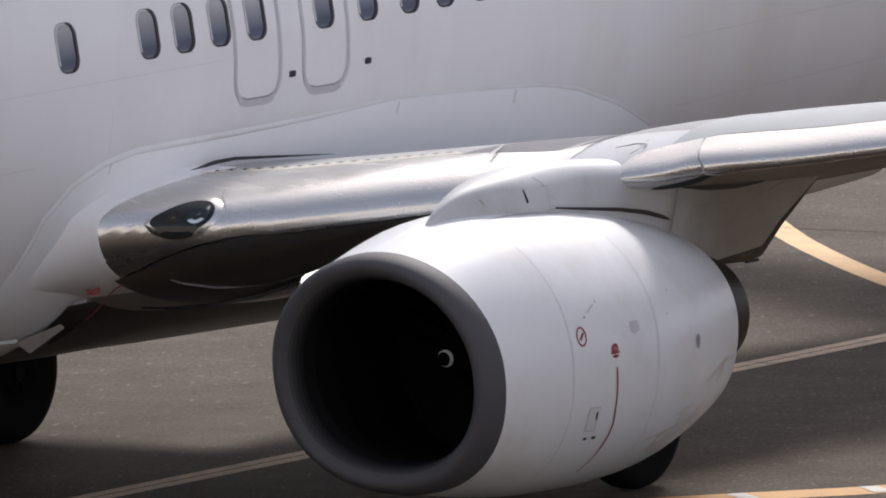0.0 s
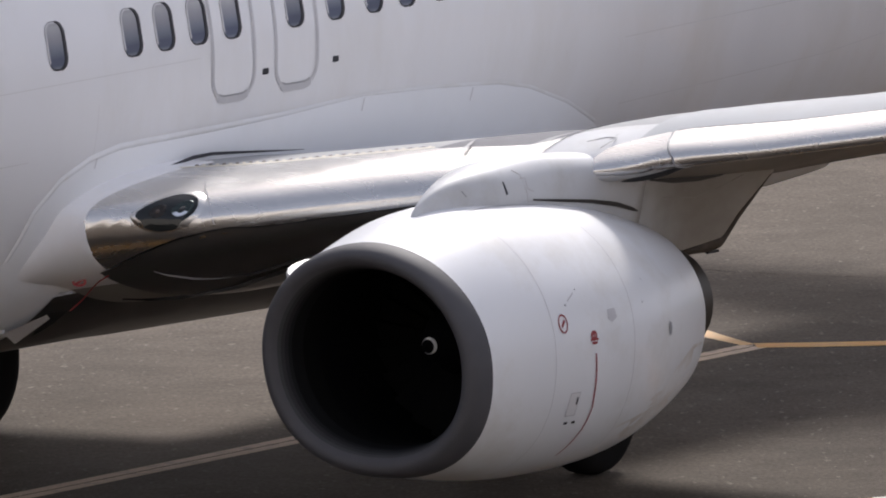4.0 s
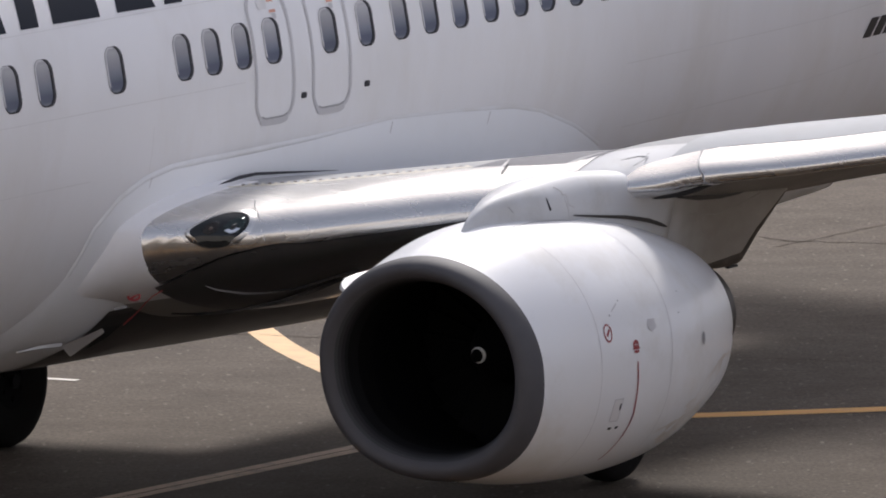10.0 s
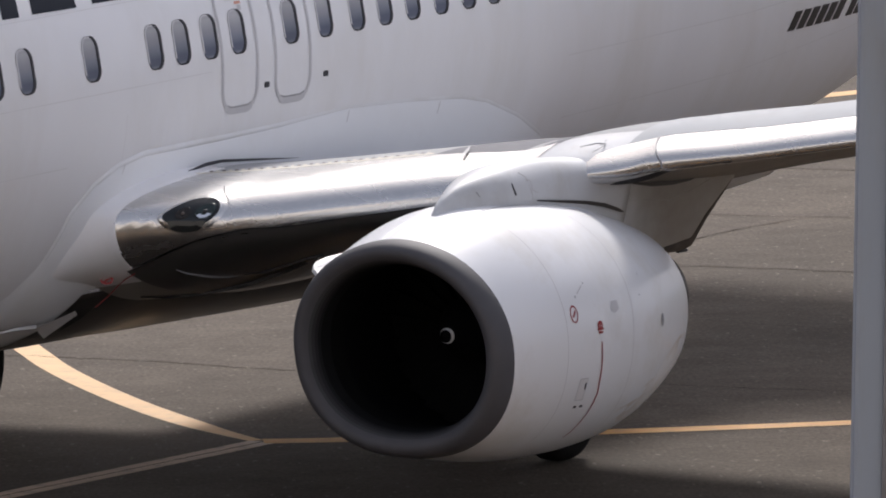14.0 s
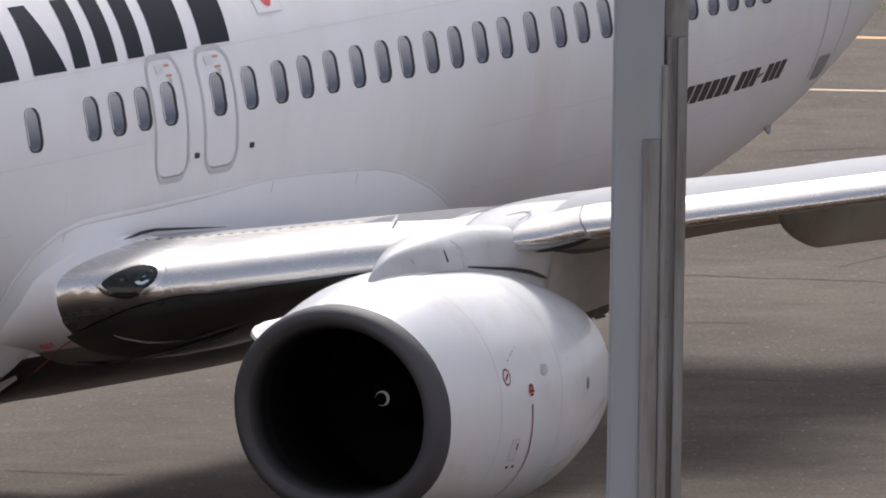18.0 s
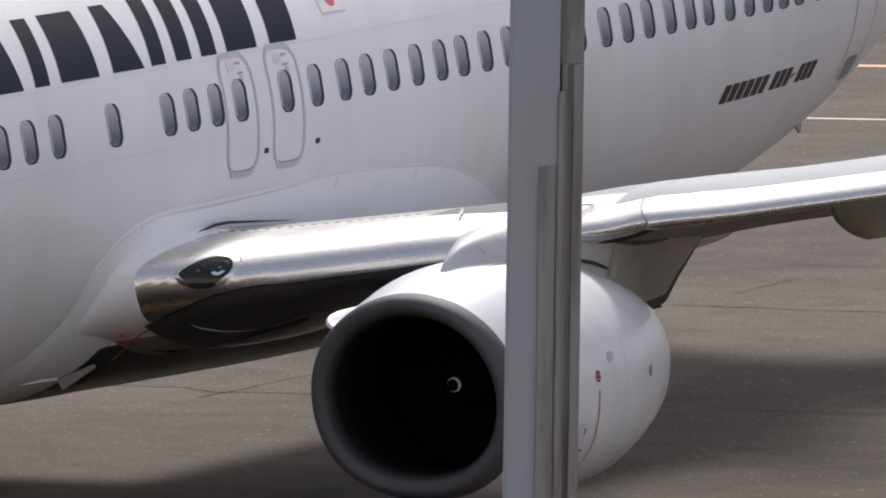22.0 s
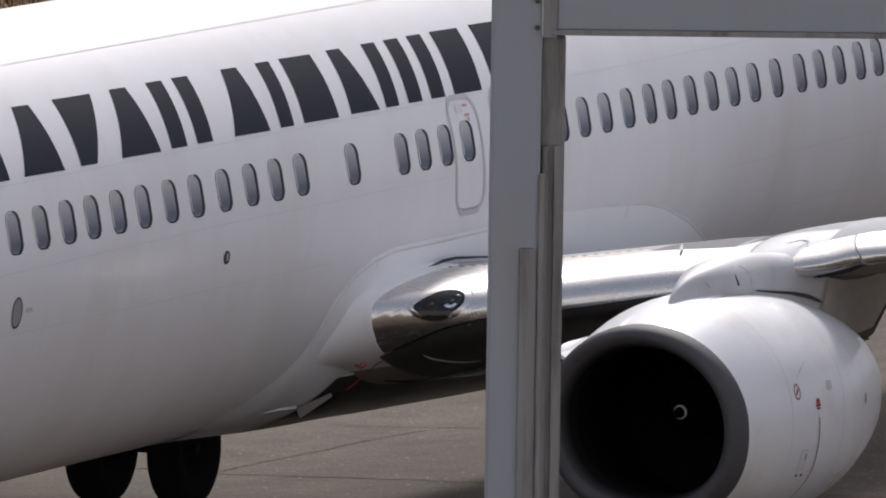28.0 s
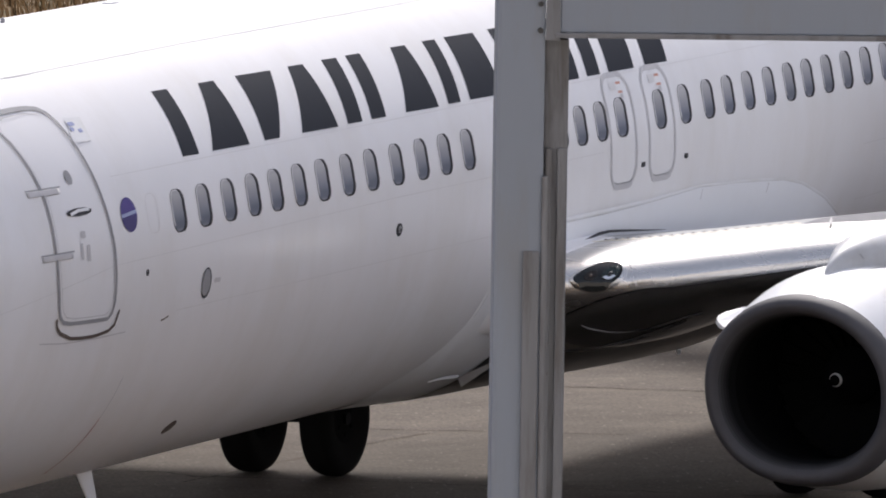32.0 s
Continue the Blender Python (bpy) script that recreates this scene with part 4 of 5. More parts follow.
def wing_point(s, u, side, out=0.0):
    """u from -1 (trailing edge, below) by 0 (leading edge) to 1 (trailing edge, above)."""
    xl, zl = linear(WING_LE, s)
    xt, zt = linear(WING_TE, s)
    t, low = linear(WING_T, s)
    c = xt - xl
    k = abs(u) ** 1.6
    th = 5 * t * c * (0.2969 * math.sqrt(k) - 0.1260 * k - 0.3516 * k * k + 0.2843 * k ** 3 - 0.1015 * k ** 4)
    camber = 0.004 * c * math.sin(math.pi * k)
    sgn = 1.0 if u > 0 else -low
    outer = smooth01(4.6, 5.5, s)
    droop = (0.02 + 0.08 * smooth01(1.8, 2.7, s) + 0.20 * outer) * math.exp(-k / (0.1 + 0.08 * outer))
    crown = 0.055 * smooth01(3.9, 5.4, s) * (1 - 0.6 * smooth01(5.4, 7.0, s)) * smooth01(0.03, 0.16, k) * (1 - smooth01(0.55, 1.0, k)) if u > 0 else 0.0
    return Vector((xl + c * k - out * (1 - k), side * s, zl + (zt - zl) * k + camber + crown - droop + sgn * (th + out * 0.6)))


def u_at(s, z, side=-1):
    """The place u round the wing's nose at which station s has the height z."""
    a, b = -0.32, 0.30
    for _ in range(24):
        m = (a + b) / 2
        a, b = (m, b) if wing_point(s, m, side).z < z else (a, m)
    return (a + b) / 2


def wing_panel(name, s0, s1, u0, u1, mat, side, parent, label="", ns=10, nu=24, out=0.0):
    rings = []
    for i in range(ns + 1):
        s = s0 + (s1 - s0) * i / ns
        rings.append([wing_point(s, u0 + (u1 - u0) * j / nu, side, out) for j in range(nu + 1)])
    v, f = loft(rings, False)
    return link(name, v, f, mat, parent, label)


def build_wing(side):
    lab = "grey wing with polished metal leading edge"
    w = wing_panel("wing", 1.2, 17.0, 0.20, 1.0, M_GREY, side, plane, lab, 80, 32)
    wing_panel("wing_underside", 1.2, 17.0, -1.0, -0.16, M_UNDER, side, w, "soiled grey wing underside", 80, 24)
    # the polished nose: its lower border sweeps up from the root to the panel gap
    rim = [(1.8, 2.03), (1.87, 2.05), (2.13, 2.18), (2.40, 2.298), (2.72, 2.385)]
    lower = lambda s: u_at(s, linear(rim, s)[0], side) if s < 2.72 else -0.031 + 0.014 * smooth01(3.0, 4.5, s) + (u_at(2.72, 2.385, side) + 0.031) * (1 - smooth01(2.72, 3.0, s))
    rings = []
    for i in range(25):
        s = 1.86 + 2.76 * i / 24
        rings.append([wing_point(s, lower(s) + (0.31 - 0.045 * smooth01(3.5, 4.3, s) - lower(s)) * j / 28, side, 0.008) for j in range(29)])
    v, f = loft(rings, False)
    link("inner_leading_edge", v, f, M_METAL, w, "polished metal fixed leading edge")
    rings = []
    for i in range(21):
        s = 1.80 + 2.78 * i / 20
        rings.append([wing_point(s, -0.62 + (lower(s) - 0.004 + 0.62) * j / 16, side, 0.012) for j in range(17)])
    v, f = loft(rings, False)
    link("krueger_panel", v, f, M_KRU, w, "glossy panel under the leading edge, shade put into its dark colour")
    rings = []
    for i in range(15):
        s = 2.56 + 2.0 * i / 14
        rings.append([wing_point(s, lower(s) - 0.010 + 0.012 * j / 3, side, 0.006) for j in range(4)])
    v, f = loft(rings, False)
    link("panel_gap", v, f, M_BLACK, w, "dark panel gap")
    rings = []
    for i in range(15):
        s = 2.56 + 2.0 * i / 14
        rings.append([wing_point(s, lower(s) - 0.022 + 0.011 * j / 3, side, 0.008) for j in range(4)])
    v, f = loft(rings, False)
    link("gap_lip", v, f, M_METAL, w, "bright lip below the gap")
    # white fillet that sweeps from the body onto the wing's nose
    rings = []
    for s, o in ((1.46, 0.24), (1.54, 0.18), (1.62, 0.125), (1.70, 0.08), (1.77, 0.045), (1.83, 0.022), (1.87, 0.010), (1.87, -0.01)):
        rings.append([wing_point(s + 0.11 * smooth01(0.03, 0.28, -0.22 + 0.60 * j / 28), -0.22 + 0.60 * j / 28, side, (o if o < 0 else max(o, 0.011)) * (0.05 + 0.95 * smooth01(-0.22, 0.04, -0.22 + 0.60 * j / 28))) for j in range(29)])
    v, f = loft(rings, False)
    link("root_fillet", v, f, M_WHITE, w, "white fillet at the wing root")
    rings = []
    for i in range(17):
        s = 3.66 + 0.98 * i / 16
        u0 = 0.305 - 0.045 * smooth01(3.5, 4.3, s)
        rings.append([wing_point(s, u0 + (0.60 - 0.10 * smooth01(4.2, 4.64, s) - u0) * j / 14, side, 0.004) for j in range(15)])
    v, f = loft(rings, False)
    link("dark_walkway", v, f, M_WALK, w, "darker grey panel on the wing's crest inboard of the engine")
    # slats outboard of the engine
    around = [-0.17 + 0.375 * j / 24 for j in range(25)]
    skew = lambda u: -0.17 * min(1.0, u / 0.2) if u > 0 else 0.09 * min(1.0, -u / 0.17)      # the joint runs square to the nose
    cuts = [5.61, 8.3, 11.0, 13.7, 16.4]
    for a, b in zip(cuts, cuts[1:]):
        rings = [[wing_point(a + skew(u) + (b - 0.012 - a) * i / 24, u, side, 0.03) for u in around] for i in range(25)]
        v, f = loft(rings, False)
        link("slat", v, f, M_METAL, w, "polished metal slat")
    tip = []
    nose = wing_point(5.02, -0.03, side, 0.05) + Vector((0, 0, 0.09))
    for i in range(17):
        g = i / 16
        f = max(0.0, 1 - g ** 1.6) ** 0.62
        tip.append([nose.lerp(wing_point(5.60 + skew(u) - 0.55 * g, u, side, 0.03), f) for u in around])
    v, f = loft(tip, False)
    link("slat_end_cap", v, f, M_METAL, w, "pointed polished slat end")
    line3("slat_joint", [wing_point(5.61 + skew(u), u, side, 0.034) for u in around[4:]], 0.014, M_SEAM, w, "thin joint between slat and end cap", (-0.8, side * 0.5, 0.3), 0.003)
    # slat_gap: a black strip drawn for the shadow under the slat
    line3("slat_gap", [wing_point(5.08 + 0.5 * i / 10, -0.19, side, 0.0) for i in range(11)], [0.004 + 0.05 * math.sin(math.pi * i / 10) ** 0.7 for i in range(11)], M_BLACK, w, "black strip for the shadowed gap below the slat's inner end", (-0.8, side * 0.5, -0.3), 0.03)
    wing_panel("slat_root_fill", 4.6, 5.61, -0.165, 0.28, M_PYLON, side, w, "pale grey leading edge by the pylon", 10, 20, 0.002)
    wing_panel("panel_seam", 5.45, 16.4, 0.203, 0.214, M_GASKET, side, w, "dark seam behind the slats", 70, 2, 0.022)
    wing_panel("upper_panel", 5.22, 16.4, 0.19, 0.60, M_PANEL, side, w, "grey panel behind the slats", 90, 20, 0.014)
    return w


wing_port = build_wing(-1)
wing_star = build_wing(1)


def canoe(side, s, x0, x1, z, r, parent):
    rings = []
    for i in range(25):
        u = i / 24
        u = u ** 1.5
        k = max(0.02, min(1.0, u / 0.15) ** 0.5 * (1 - smooth01(0.5, 1.0, u) * 0.95))
        rings.append([(x0 + (x1 - x0) * u, side * s + 0.6 * r * k * math.sin(a), z - 0.18 * u + r * k * math.cos(a)) for a in [2 * math.pi * j / 20 for j in range(20)]])
    v, f = loft(rings, True, True)
    return link("flap_track_fairing", v, f, M_UNDER, parent, "canoe-shaped flap track fairing")


for sd, wg in ((-1, wing_port), (1, wing_star)):
    canoe(sd, 6.4, 19.0, 23.6, 2.83, 0.31, wg)
    canoe(sd, 9.6, 20.6, 24.0, 3.05, 0.26, wg)


# ---- wing to body fairing ----
FAIR_TOP = [(13.2, 1.55), (13.6, 1.85), (13.85, 2.16), (13.95, 2.53), (14.2, 2.75), (14.55, 2.88), (14.95, 2.94), (15.4, 2.945), (16.2, 2.95), (17.2, 2.965),
            (18.4, 3.01), (19.5, 2.97), (20.5, 2.91), (21.0, 2.83), (21.7, 2.64), (22.3, 2.42), (23.2, 1.9), (24.2, 1.5)]


BELLY = [(12.8, 0.0), (13.5, 0.02), (14.8, 0.083), (15.5, 0.112), (16.5, 0.137), (17.1, 0.163), (18.1, 0.197), (19.5, 0.242), (20.4, 0.262), (21.6, 0.262), (23.0, 0.12), (24.2, 0.0)]      # how far it hangs below the body


def build_fairing():
    xs = [13.2 + 0.15 * k for k in range(74)]
    rings = []
    for x in xs:
        zt, = linear(FAIR_TOP, x)
        zc, rw, rt, rb = section(x)
        zb = zc - rb - interp(BELLY, x)[0]
        bul = 0.17 * smooth01(13.2, 15.7, x) * (1 - 0.6 * smooth01(16.5, 19.0, x)) * (1 - smooth01(20.5, 24.0, x)) + 0.004
        ring = []
        n = 40
        for j in range(n + 1):
            u = j / n
            z = zt + (zb + 0.002 - zt) * (1 - math.cos(math.pi * u)) / 2
            deep = rb + (zc - zb - rb) * smooth01(0.0, 0.6, u)
            v = max(-1.0, min(1.0, (z - zc) / (deep if z < zc else rt)))
            y = rw * math.sqrt(max(0.0, 1 - abs(v) ** 2.0))
            b = bul * smooth01(0.0, 0.62, u) * (1 - smooth01(0.55, 1.0, u)) + 0.005 * (1 - u)
            ring.append((x, -(y + b), z))
        ring += [(p[0], -p[1], p[2]) for p in reversed(ring)]
        rings.append(ring)
    v, f = loft(rings, False)
    fair = link("wing_fairing", v, f, M_FAIR, plane, "white wing to body fairing")
    # soiled belly panel below the wing, the shade there put into its colour
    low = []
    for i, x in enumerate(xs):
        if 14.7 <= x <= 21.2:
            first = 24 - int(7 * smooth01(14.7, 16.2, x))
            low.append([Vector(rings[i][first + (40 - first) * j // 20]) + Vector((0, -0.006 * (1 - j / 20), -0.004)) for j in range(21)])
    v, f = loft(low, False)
    link("belly_panel", v, f, M_DARKG, fair, "soiled glossy grey belly panel, darkened for the shade below the wing")
    return fair


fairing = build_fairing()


def build_fairing_details():
    edge = dense([(p[0], p[1] + 0.012) for p in FAIR_TOP[2:16]], 0.12)
    bead = []
    for i, (x, z) in enumerate(edge):
        a, b = edge[max(i - 1, 0)], edge[min(i + 1, len(edge) - 1)]
        q = math.hypot(b[0] - a[0], b[1] - a[1])
        nx, nz = -(b[1] - a[1]) / q, (b[0] - a[0]) / q
        k = 1 - 0.7 * smooth01(15.5, 18.5, x)      # flatter towards the rear
        bead.append([skin(x + nx * w * (0.5 + 0.5 * k), z + nz * w * (0.5 + 0.5 * k), 0.002 + o * k)[0] for w, o in ((0.026, 0.001), (0.016, 0.006), (0.002, 0.013), (-0.012, 0.014), (-0.026, 0.006))])
    v, f = loft(bead, False)
    link("fairing_edge", v, f, M_NAC, fairing, "thin pale bead along the fairing's edge")
    for side in (-1,):
        # landing light behind a clear oval window in the wing root
        lamp = []
        for k in range(28):
            a = 2 * math.pi * k / 28
            c, sn = math.cos(a), math.sin(a)
            lamp.append((0.185 * c, 0.112 * sn * (1.0 if c > 0 else 1 - 0.35 * c * c)))

        def on_nose(ds, dz, f, out):
            s = 2.365 + ds * f
            return wing_point(s, u_at(s, 2.49 + 0.11 * ds * f + dz * f), side, out)

        verts = []
        for f in (1.0, 0.75, 0.5, 0.25, 0.03):
            verts.append([on_nose(s, u, f, 0.026) for s, u in lamp])
        v, f = loft(verts)
        link("landing_light", v, f, M_GLASS, wing_port, "dark glass landing light window")
        rim = [[on_nose(s, u, f, 0.024 if f < 1.15 else 0.010) for s, u in lamp] for f in (0.98, 1.08, 1.2)]
        v, f = loft(rim)
        link("light_rim", v, f, M_METAL, wing_port, "polished rim round the light")
        for s, r, mat in ((2.315, 0.046, M_LENSD), (2.462, 0.060, M_LENS)):
            def disc(radii, lift, s=s):
                return loft([[on_nose(s - 2.365 + r0 * math.cos(a), 0.004 + 0.9 * r0 * math.sin(a), 1.0, h) for a in [2 * math.pi * k / 18 for k in range(18)]] for r0, h in zip(radii, lift)])
            v, f = disc((r * 1.08, r * 1.02, r * 0.90), (0.030, 0.036, 0.032))
            ring = link("lamp_ring", v, f, M_LENS if s > 2.4 else M_LENSD, wing_port, "metal ring round the lamp")
            v, f = disc((r * 0.90, r * 0.7, r * 0.4, r * 0.03), (0.031, 0.029, 0.028, 0.028))
            link("lens", v, f, mat, ring, "dished lamp lens")
            v, f = disc((r * 0.30, r * 0.22, r * 0.02), (0.030, 0.037, 0.040))
            link("bulb", v, f, M_SCUFF if s < 2.4 else M_GASKET, ring, "small dull bulb")
            # a bright crescent stands in for the glint low in this lens
            if s > 2.4:
                lo = [[on_nose(s - 2.365 + r * q * math.cos(a), 0.9 * r * q * math.sin(a) - 0.004, 1.0, 0.034) for a in [math.pi * (1.12 + 0.76 * k / 8) for k in range(9)]] for q in (0.92, 0.66, 0.42)]
                v, f = loft(lo, False)
                link("lens_glint", v, f, M_GLINT, ring, "bright crescent put in as a glint")


build_fairing_details()


def build_root_details():
    front = (-0.8, -0.55, 0.0)
    line3("rubber_seal", [(15.487, -1.863, 2.731), (15.63, -1.862, 2.747), (15.9, -1.861, 2.775), (16.17, -1.859, 2.778), (16.6, -1.862, 2.748), (17.1, -1.855, 2.71), (17.5, -1.846, 2.68)],
          [0.005, 0.016, 0.030, 0.026, 0.020, 0.012, 0.003], M_GASKET, fairing, "dark rubber seal wedge at the wing root", (-0.5, -0.85, 0.1), 0.02)
    n = 36
    for i in range(n):
        s0, s1 = 2.02 + 1.60 * i / n, 2.02 + 1.60 * (i + 0.55) / n
        line3("seal_dash", [wing_point(s0, 0.325, -1, 0.01), wing_point(s1, 0.325, -1, 0.01)], 0.034 - 0.016 * i / n, M_PALEY if i % 2 else M_SCUFF, wing_port, "", (-0.3, 0, 0.95), 0.008)
    line3("seal_strip", [wing_point(1.95 + 1.7 * i / 12, 0.312, -1, 0.008) for i in range(13)], 0.03, M_PALEY, wing_port, "pale seal strip along the metal edge", (-0.3, 0, 0.95), 0.006)
    # ram air inlet with its open flap
    plate("ram_air_inlet", [(14.706, -1.301, 1.671), (14.936, -1.355, 1.677), (14.93, -1.226, 1.571), (14.868, -1.057, 1.464)], 0.004, M_BLACK, fairing, "black ram air inlet", front, 0.02)
    plate("inlet_flap", [(14.465, -1.069, 1.536), (14.707, -1.306, 1.667), (14.80, -1.272, 1.625), (14.80, -0.95, 1.41)], 0.012, M_WHITE, fairing, "white open inlet flap", front, 0.05)
    line3("flap_ridge", [(13.75, -1.10, 1.565), (14.05, -1.13, 1.575), (14.45, -1.09, 1.55)], [0.006, 0.022, 0.03], M_NAC, fairing, "pale ridge ahead of the flap", front, 0.03)
    line3("red_line", [(14.97, -1.345, 1.668), (14.985, -1.44, 1.75), (14.93, -1.53, 1.81), (14.875, -1.61, 1.867), (14.812, -1.72, 1.935), (14.774, -1.832, 1.99)], 0.010, M_RED, fairing, "thin red stencil line", front, 0.035)
    ring = [(14.700 + 0.046 * math.cos(a) * 0.55, -1.610 - 0.046 * math.cos(a) * 0.83, 1.934 + 0.028 * math.sin(a)) for a in [k * math.pi / 8 for k in range(17)]]
    line3("red_ring", ring, 0.020, M_RED, fairing, "red warning ring", front, 0.03)
    line3("red_slash", [(14.70, -1.58, 1.915), (14.725, -1.62, 1.945)], 0.018, M_RED, fairing, "red slash", front, 0.03)
    plate("print", [(14.68, -1.44, 1.84), (14.74, -1.52, 1.855), (14.74, -1.52, 1.835), (14.68, -1.44, 1.82)], 0.002, M_SEAM, fairing, "grey print", front, 0.03)
    line3("dark_crease", [(15.561, -1.435, 1.697), (15.88, -1.486, 1.667), (16.03, -1.647, 1.675), (15.973, -1.909, 1.73), (16.186, -2.038, 1.757), (16.27, -2.207, 1.819), (16.346, -2.381, 1.883), (16.35, -2.566, 1.953)],
          [0.012, 0.03, 0.035, 0.036, 0.04, 0.04, 0.036, 0.015], M_BLACK, fairing, "dark panel gap under the wing root", front, 0.03)
    line3("dark_gap", [(15.74, -2.258, 1.904), (16.0, -2.317, 1.892), (16.076, -2.466, 1.944), (16.104, -2.662, 2.013), (16.209, -2.798, 2.051)],
          [0.006, 0.016, 0.026, 0.03, 0.026], M_BLACK, wing_port, "dark gap of the panel under the leading edge", front, 0.025)
    line3("pale_crease", [(15.007, -2.087, 2.01), (15.166, -2.101, 1.964), (15.476, -2.150, 1.905), (15.687, -2.191, 1.886), (15.898, -2.25, 1.878)],
          [0.006, 0.014, 0.014, 0.010, 0.004], M_SEAM, wing_port, "bright panel lip under the wing root", front, 0.025)
    # seams of the metal edge
    line3("edge_seam", [(15.277, -2.395, 2.701), (15.13, -2.48, 2.65), (15.039, -2.566, 2.598), (14.96, -2.64, 2.48), (14.954, -2.677, 2.40)], 0.007, M_SEAML, wing_port, "thin seam of the metal edge", (-0.9, -0.25, 0.3), 0.016)
    line3("panel_outline", [(16.40, -4.0, 2.895), (16.60, -3.93, 2.908), (16.78, -3.85, 2.911), (16.90, -3.80, 2.914)], [0.03, 0.026, 0.012, 0.006], M_SEAM, wing_port, "dark outline of a wing panel", (-0.4, -0.2, 0.9), 0.016)
    line3("panel_outline", [(16.66, -4.93, 2.975), (16.90, -4.962, 2.985), (16.97, -5.02, 2.98), (16.856, -5.041, 2.968), (16.728, -5.009, 2.926)], [0.006, 0.012, 0.022, 0.010, 0.006], M_SEAM, wing_port, "dark loop of a fairing joint", (-0.6, -0.5, 0.6), 0.02)


build_root_details()


# ---- engines ----
NAC = [(13.87, 0.966, 0.875, 0.895), (14.2, 1.025, 0.965, 0.945), (14.5, 1.06, 1.03, 0.99), (14.9, 1.08, 1.055, 1.03), (15.3, 1.085, 1.04, 1.05),
       (15.75, 1.075, 0.995, 1.055), (16.2, 1.04, 0.93, 1.03), (16.55, 0.972, 0.865, 0.98), (16.9, 0.89, 0.785, 0.895), (17.15, 0.82, 0.715, 0.82), (17.3, 0.77, 0.67, 0.77)]
NAC_Z = 1.64
DROOP = 0.10      # how far the inlet leans


def nac_ring(x, side, w, t, b, droop=0.0, n=72, grow=1.0):
    out = []
    for j in range(n):
        a = 2 * math.pi * j / n
        c, s_ = math.cos(a), math.sin(a)
        e = 2.0 if c > 0 else 2.25
        r = (abs(c) ** e + abs(s_) ** e) ** (-1 / e)
        z = (t if c > 0 else b) * c * r * grow
        out.append((x - droop * z, side * 4.83 + w * s_ * r * grow, NAC_Z + z))
    return out


def nac_at(x):
    w, t, b = interp(NAC, x)
    return w, t, b, DROOP * (1 - smooth01(13.8, 15.2, x))


def nac_point(x, a, side, out=0.0):
    """A point of the outer cowl, a degrees outboard from the top."""
    w, t, b, d = nac_at(x)
    c, s_ = math.cos(radians(a)), math.sin(radians(a))
    e = 2.0 if c > 0 else 2.25
    r = (abs(c) ** e + abs(s_) ** e) ** (-1 / e)
    z = (t + out if c > 0 else b + out) * c * r
    return Vector((x - d * z, side * (4.83 + (w + out) * s_ * r), NAC_Z + z))


def nac_strip(name, pts, width, mat, parent, label, out=0.004, closed=False):
    verts, faces = [], []
    n = len(pts)
    for i, (x, a) in enumerate(pts):
        p, q = pts[(i - 1) % n if closed else max(i - 1, 0)], pts[(i + 1) % n if closed else min(i + 1, n - 1)]
        dx, dy = q[0] - p[0], -radians(q[1] - p[1]) * 1.05
        k = math.hypot(dx, dy) or 1
        nx, na = -dy / k * width / 2, -math.degrees(dx / k * width / 2 / 1.05)
        verts += [nac_point(x - nx, a - na, -1, out), nac_point(x + nx, a + na, -1, out)]
    for i in range(n if closed else n - 1):
        j = (i + 1) % n
        faces.append((2 * i, 2 * j, 2 * j + 1, 2 * i + 1))
    return link(name, verts, faces, mat, parent, label)


def nac_patch(name, pts, mat, parent, label, out=0.004):
    cx, ca = sum(p[0] for p in pts) / len(pts), sum(p[1] for p in pts) / len(pts)
    v, f = loft([[nac_point(cx + (x - cx) * k, ca + (a - ca) * k, -1, out) for x, a in pts] for k in (1, 0.6, 0.3, 0.03)])
    return link(name, v, f, mat, parent, label)


PYLON = [(14.26, 2.60, 2.50), (14.36, 2.70, 2.50), (14.5, 2.785, 2.50), (14.7, 2.858, 2.48), (14.95, 2.912, 2.45), (15.3, 2.955, 2.42), (15.8, 2.965, 2.35), (16.13, 2.945, 2.28),
         (16.5, 2.915, 2.2), (16.9, 2.885, 2.1), (17.3, 2.87, 2.02)]


def pylon_rim(x, a):
    """Offset from the engine's middle and height of the pylon's skin at station x, a radians round from the top."""
    zt, zb = interp(PYLON, x)
    c, s_ = math.cos(a), math.sin(a)
    hw = 0.24 * smooth01(14.2, 15.3, x) * (1 + 0.36 * smooth01(15.7, 16.7, x)) + 0.02
    d = hw * math.copysign(abs(s_) ** 0.85, s_) * (1 - 0.80 * smooth01(15.5, 16.9, x) * (1 - c) / 2)
    return d, (zt + zb) / 2 + (zt - zb) / 2 * math.copysign(abs(c) ** 0.75, c)


def on_pylon(p, out=0.006):
    """The point p slid outboard onto the port side of the pylon's skin."""
    best = min((abs(pylon_rim(p[0], math.pi * k / 180)[1] - p[2]), pylon_rim(p[0], math.pi * k / 180)[0]) for k in range(20, 176))
    return p[0], -4.83 - best[1] - out, p[2]


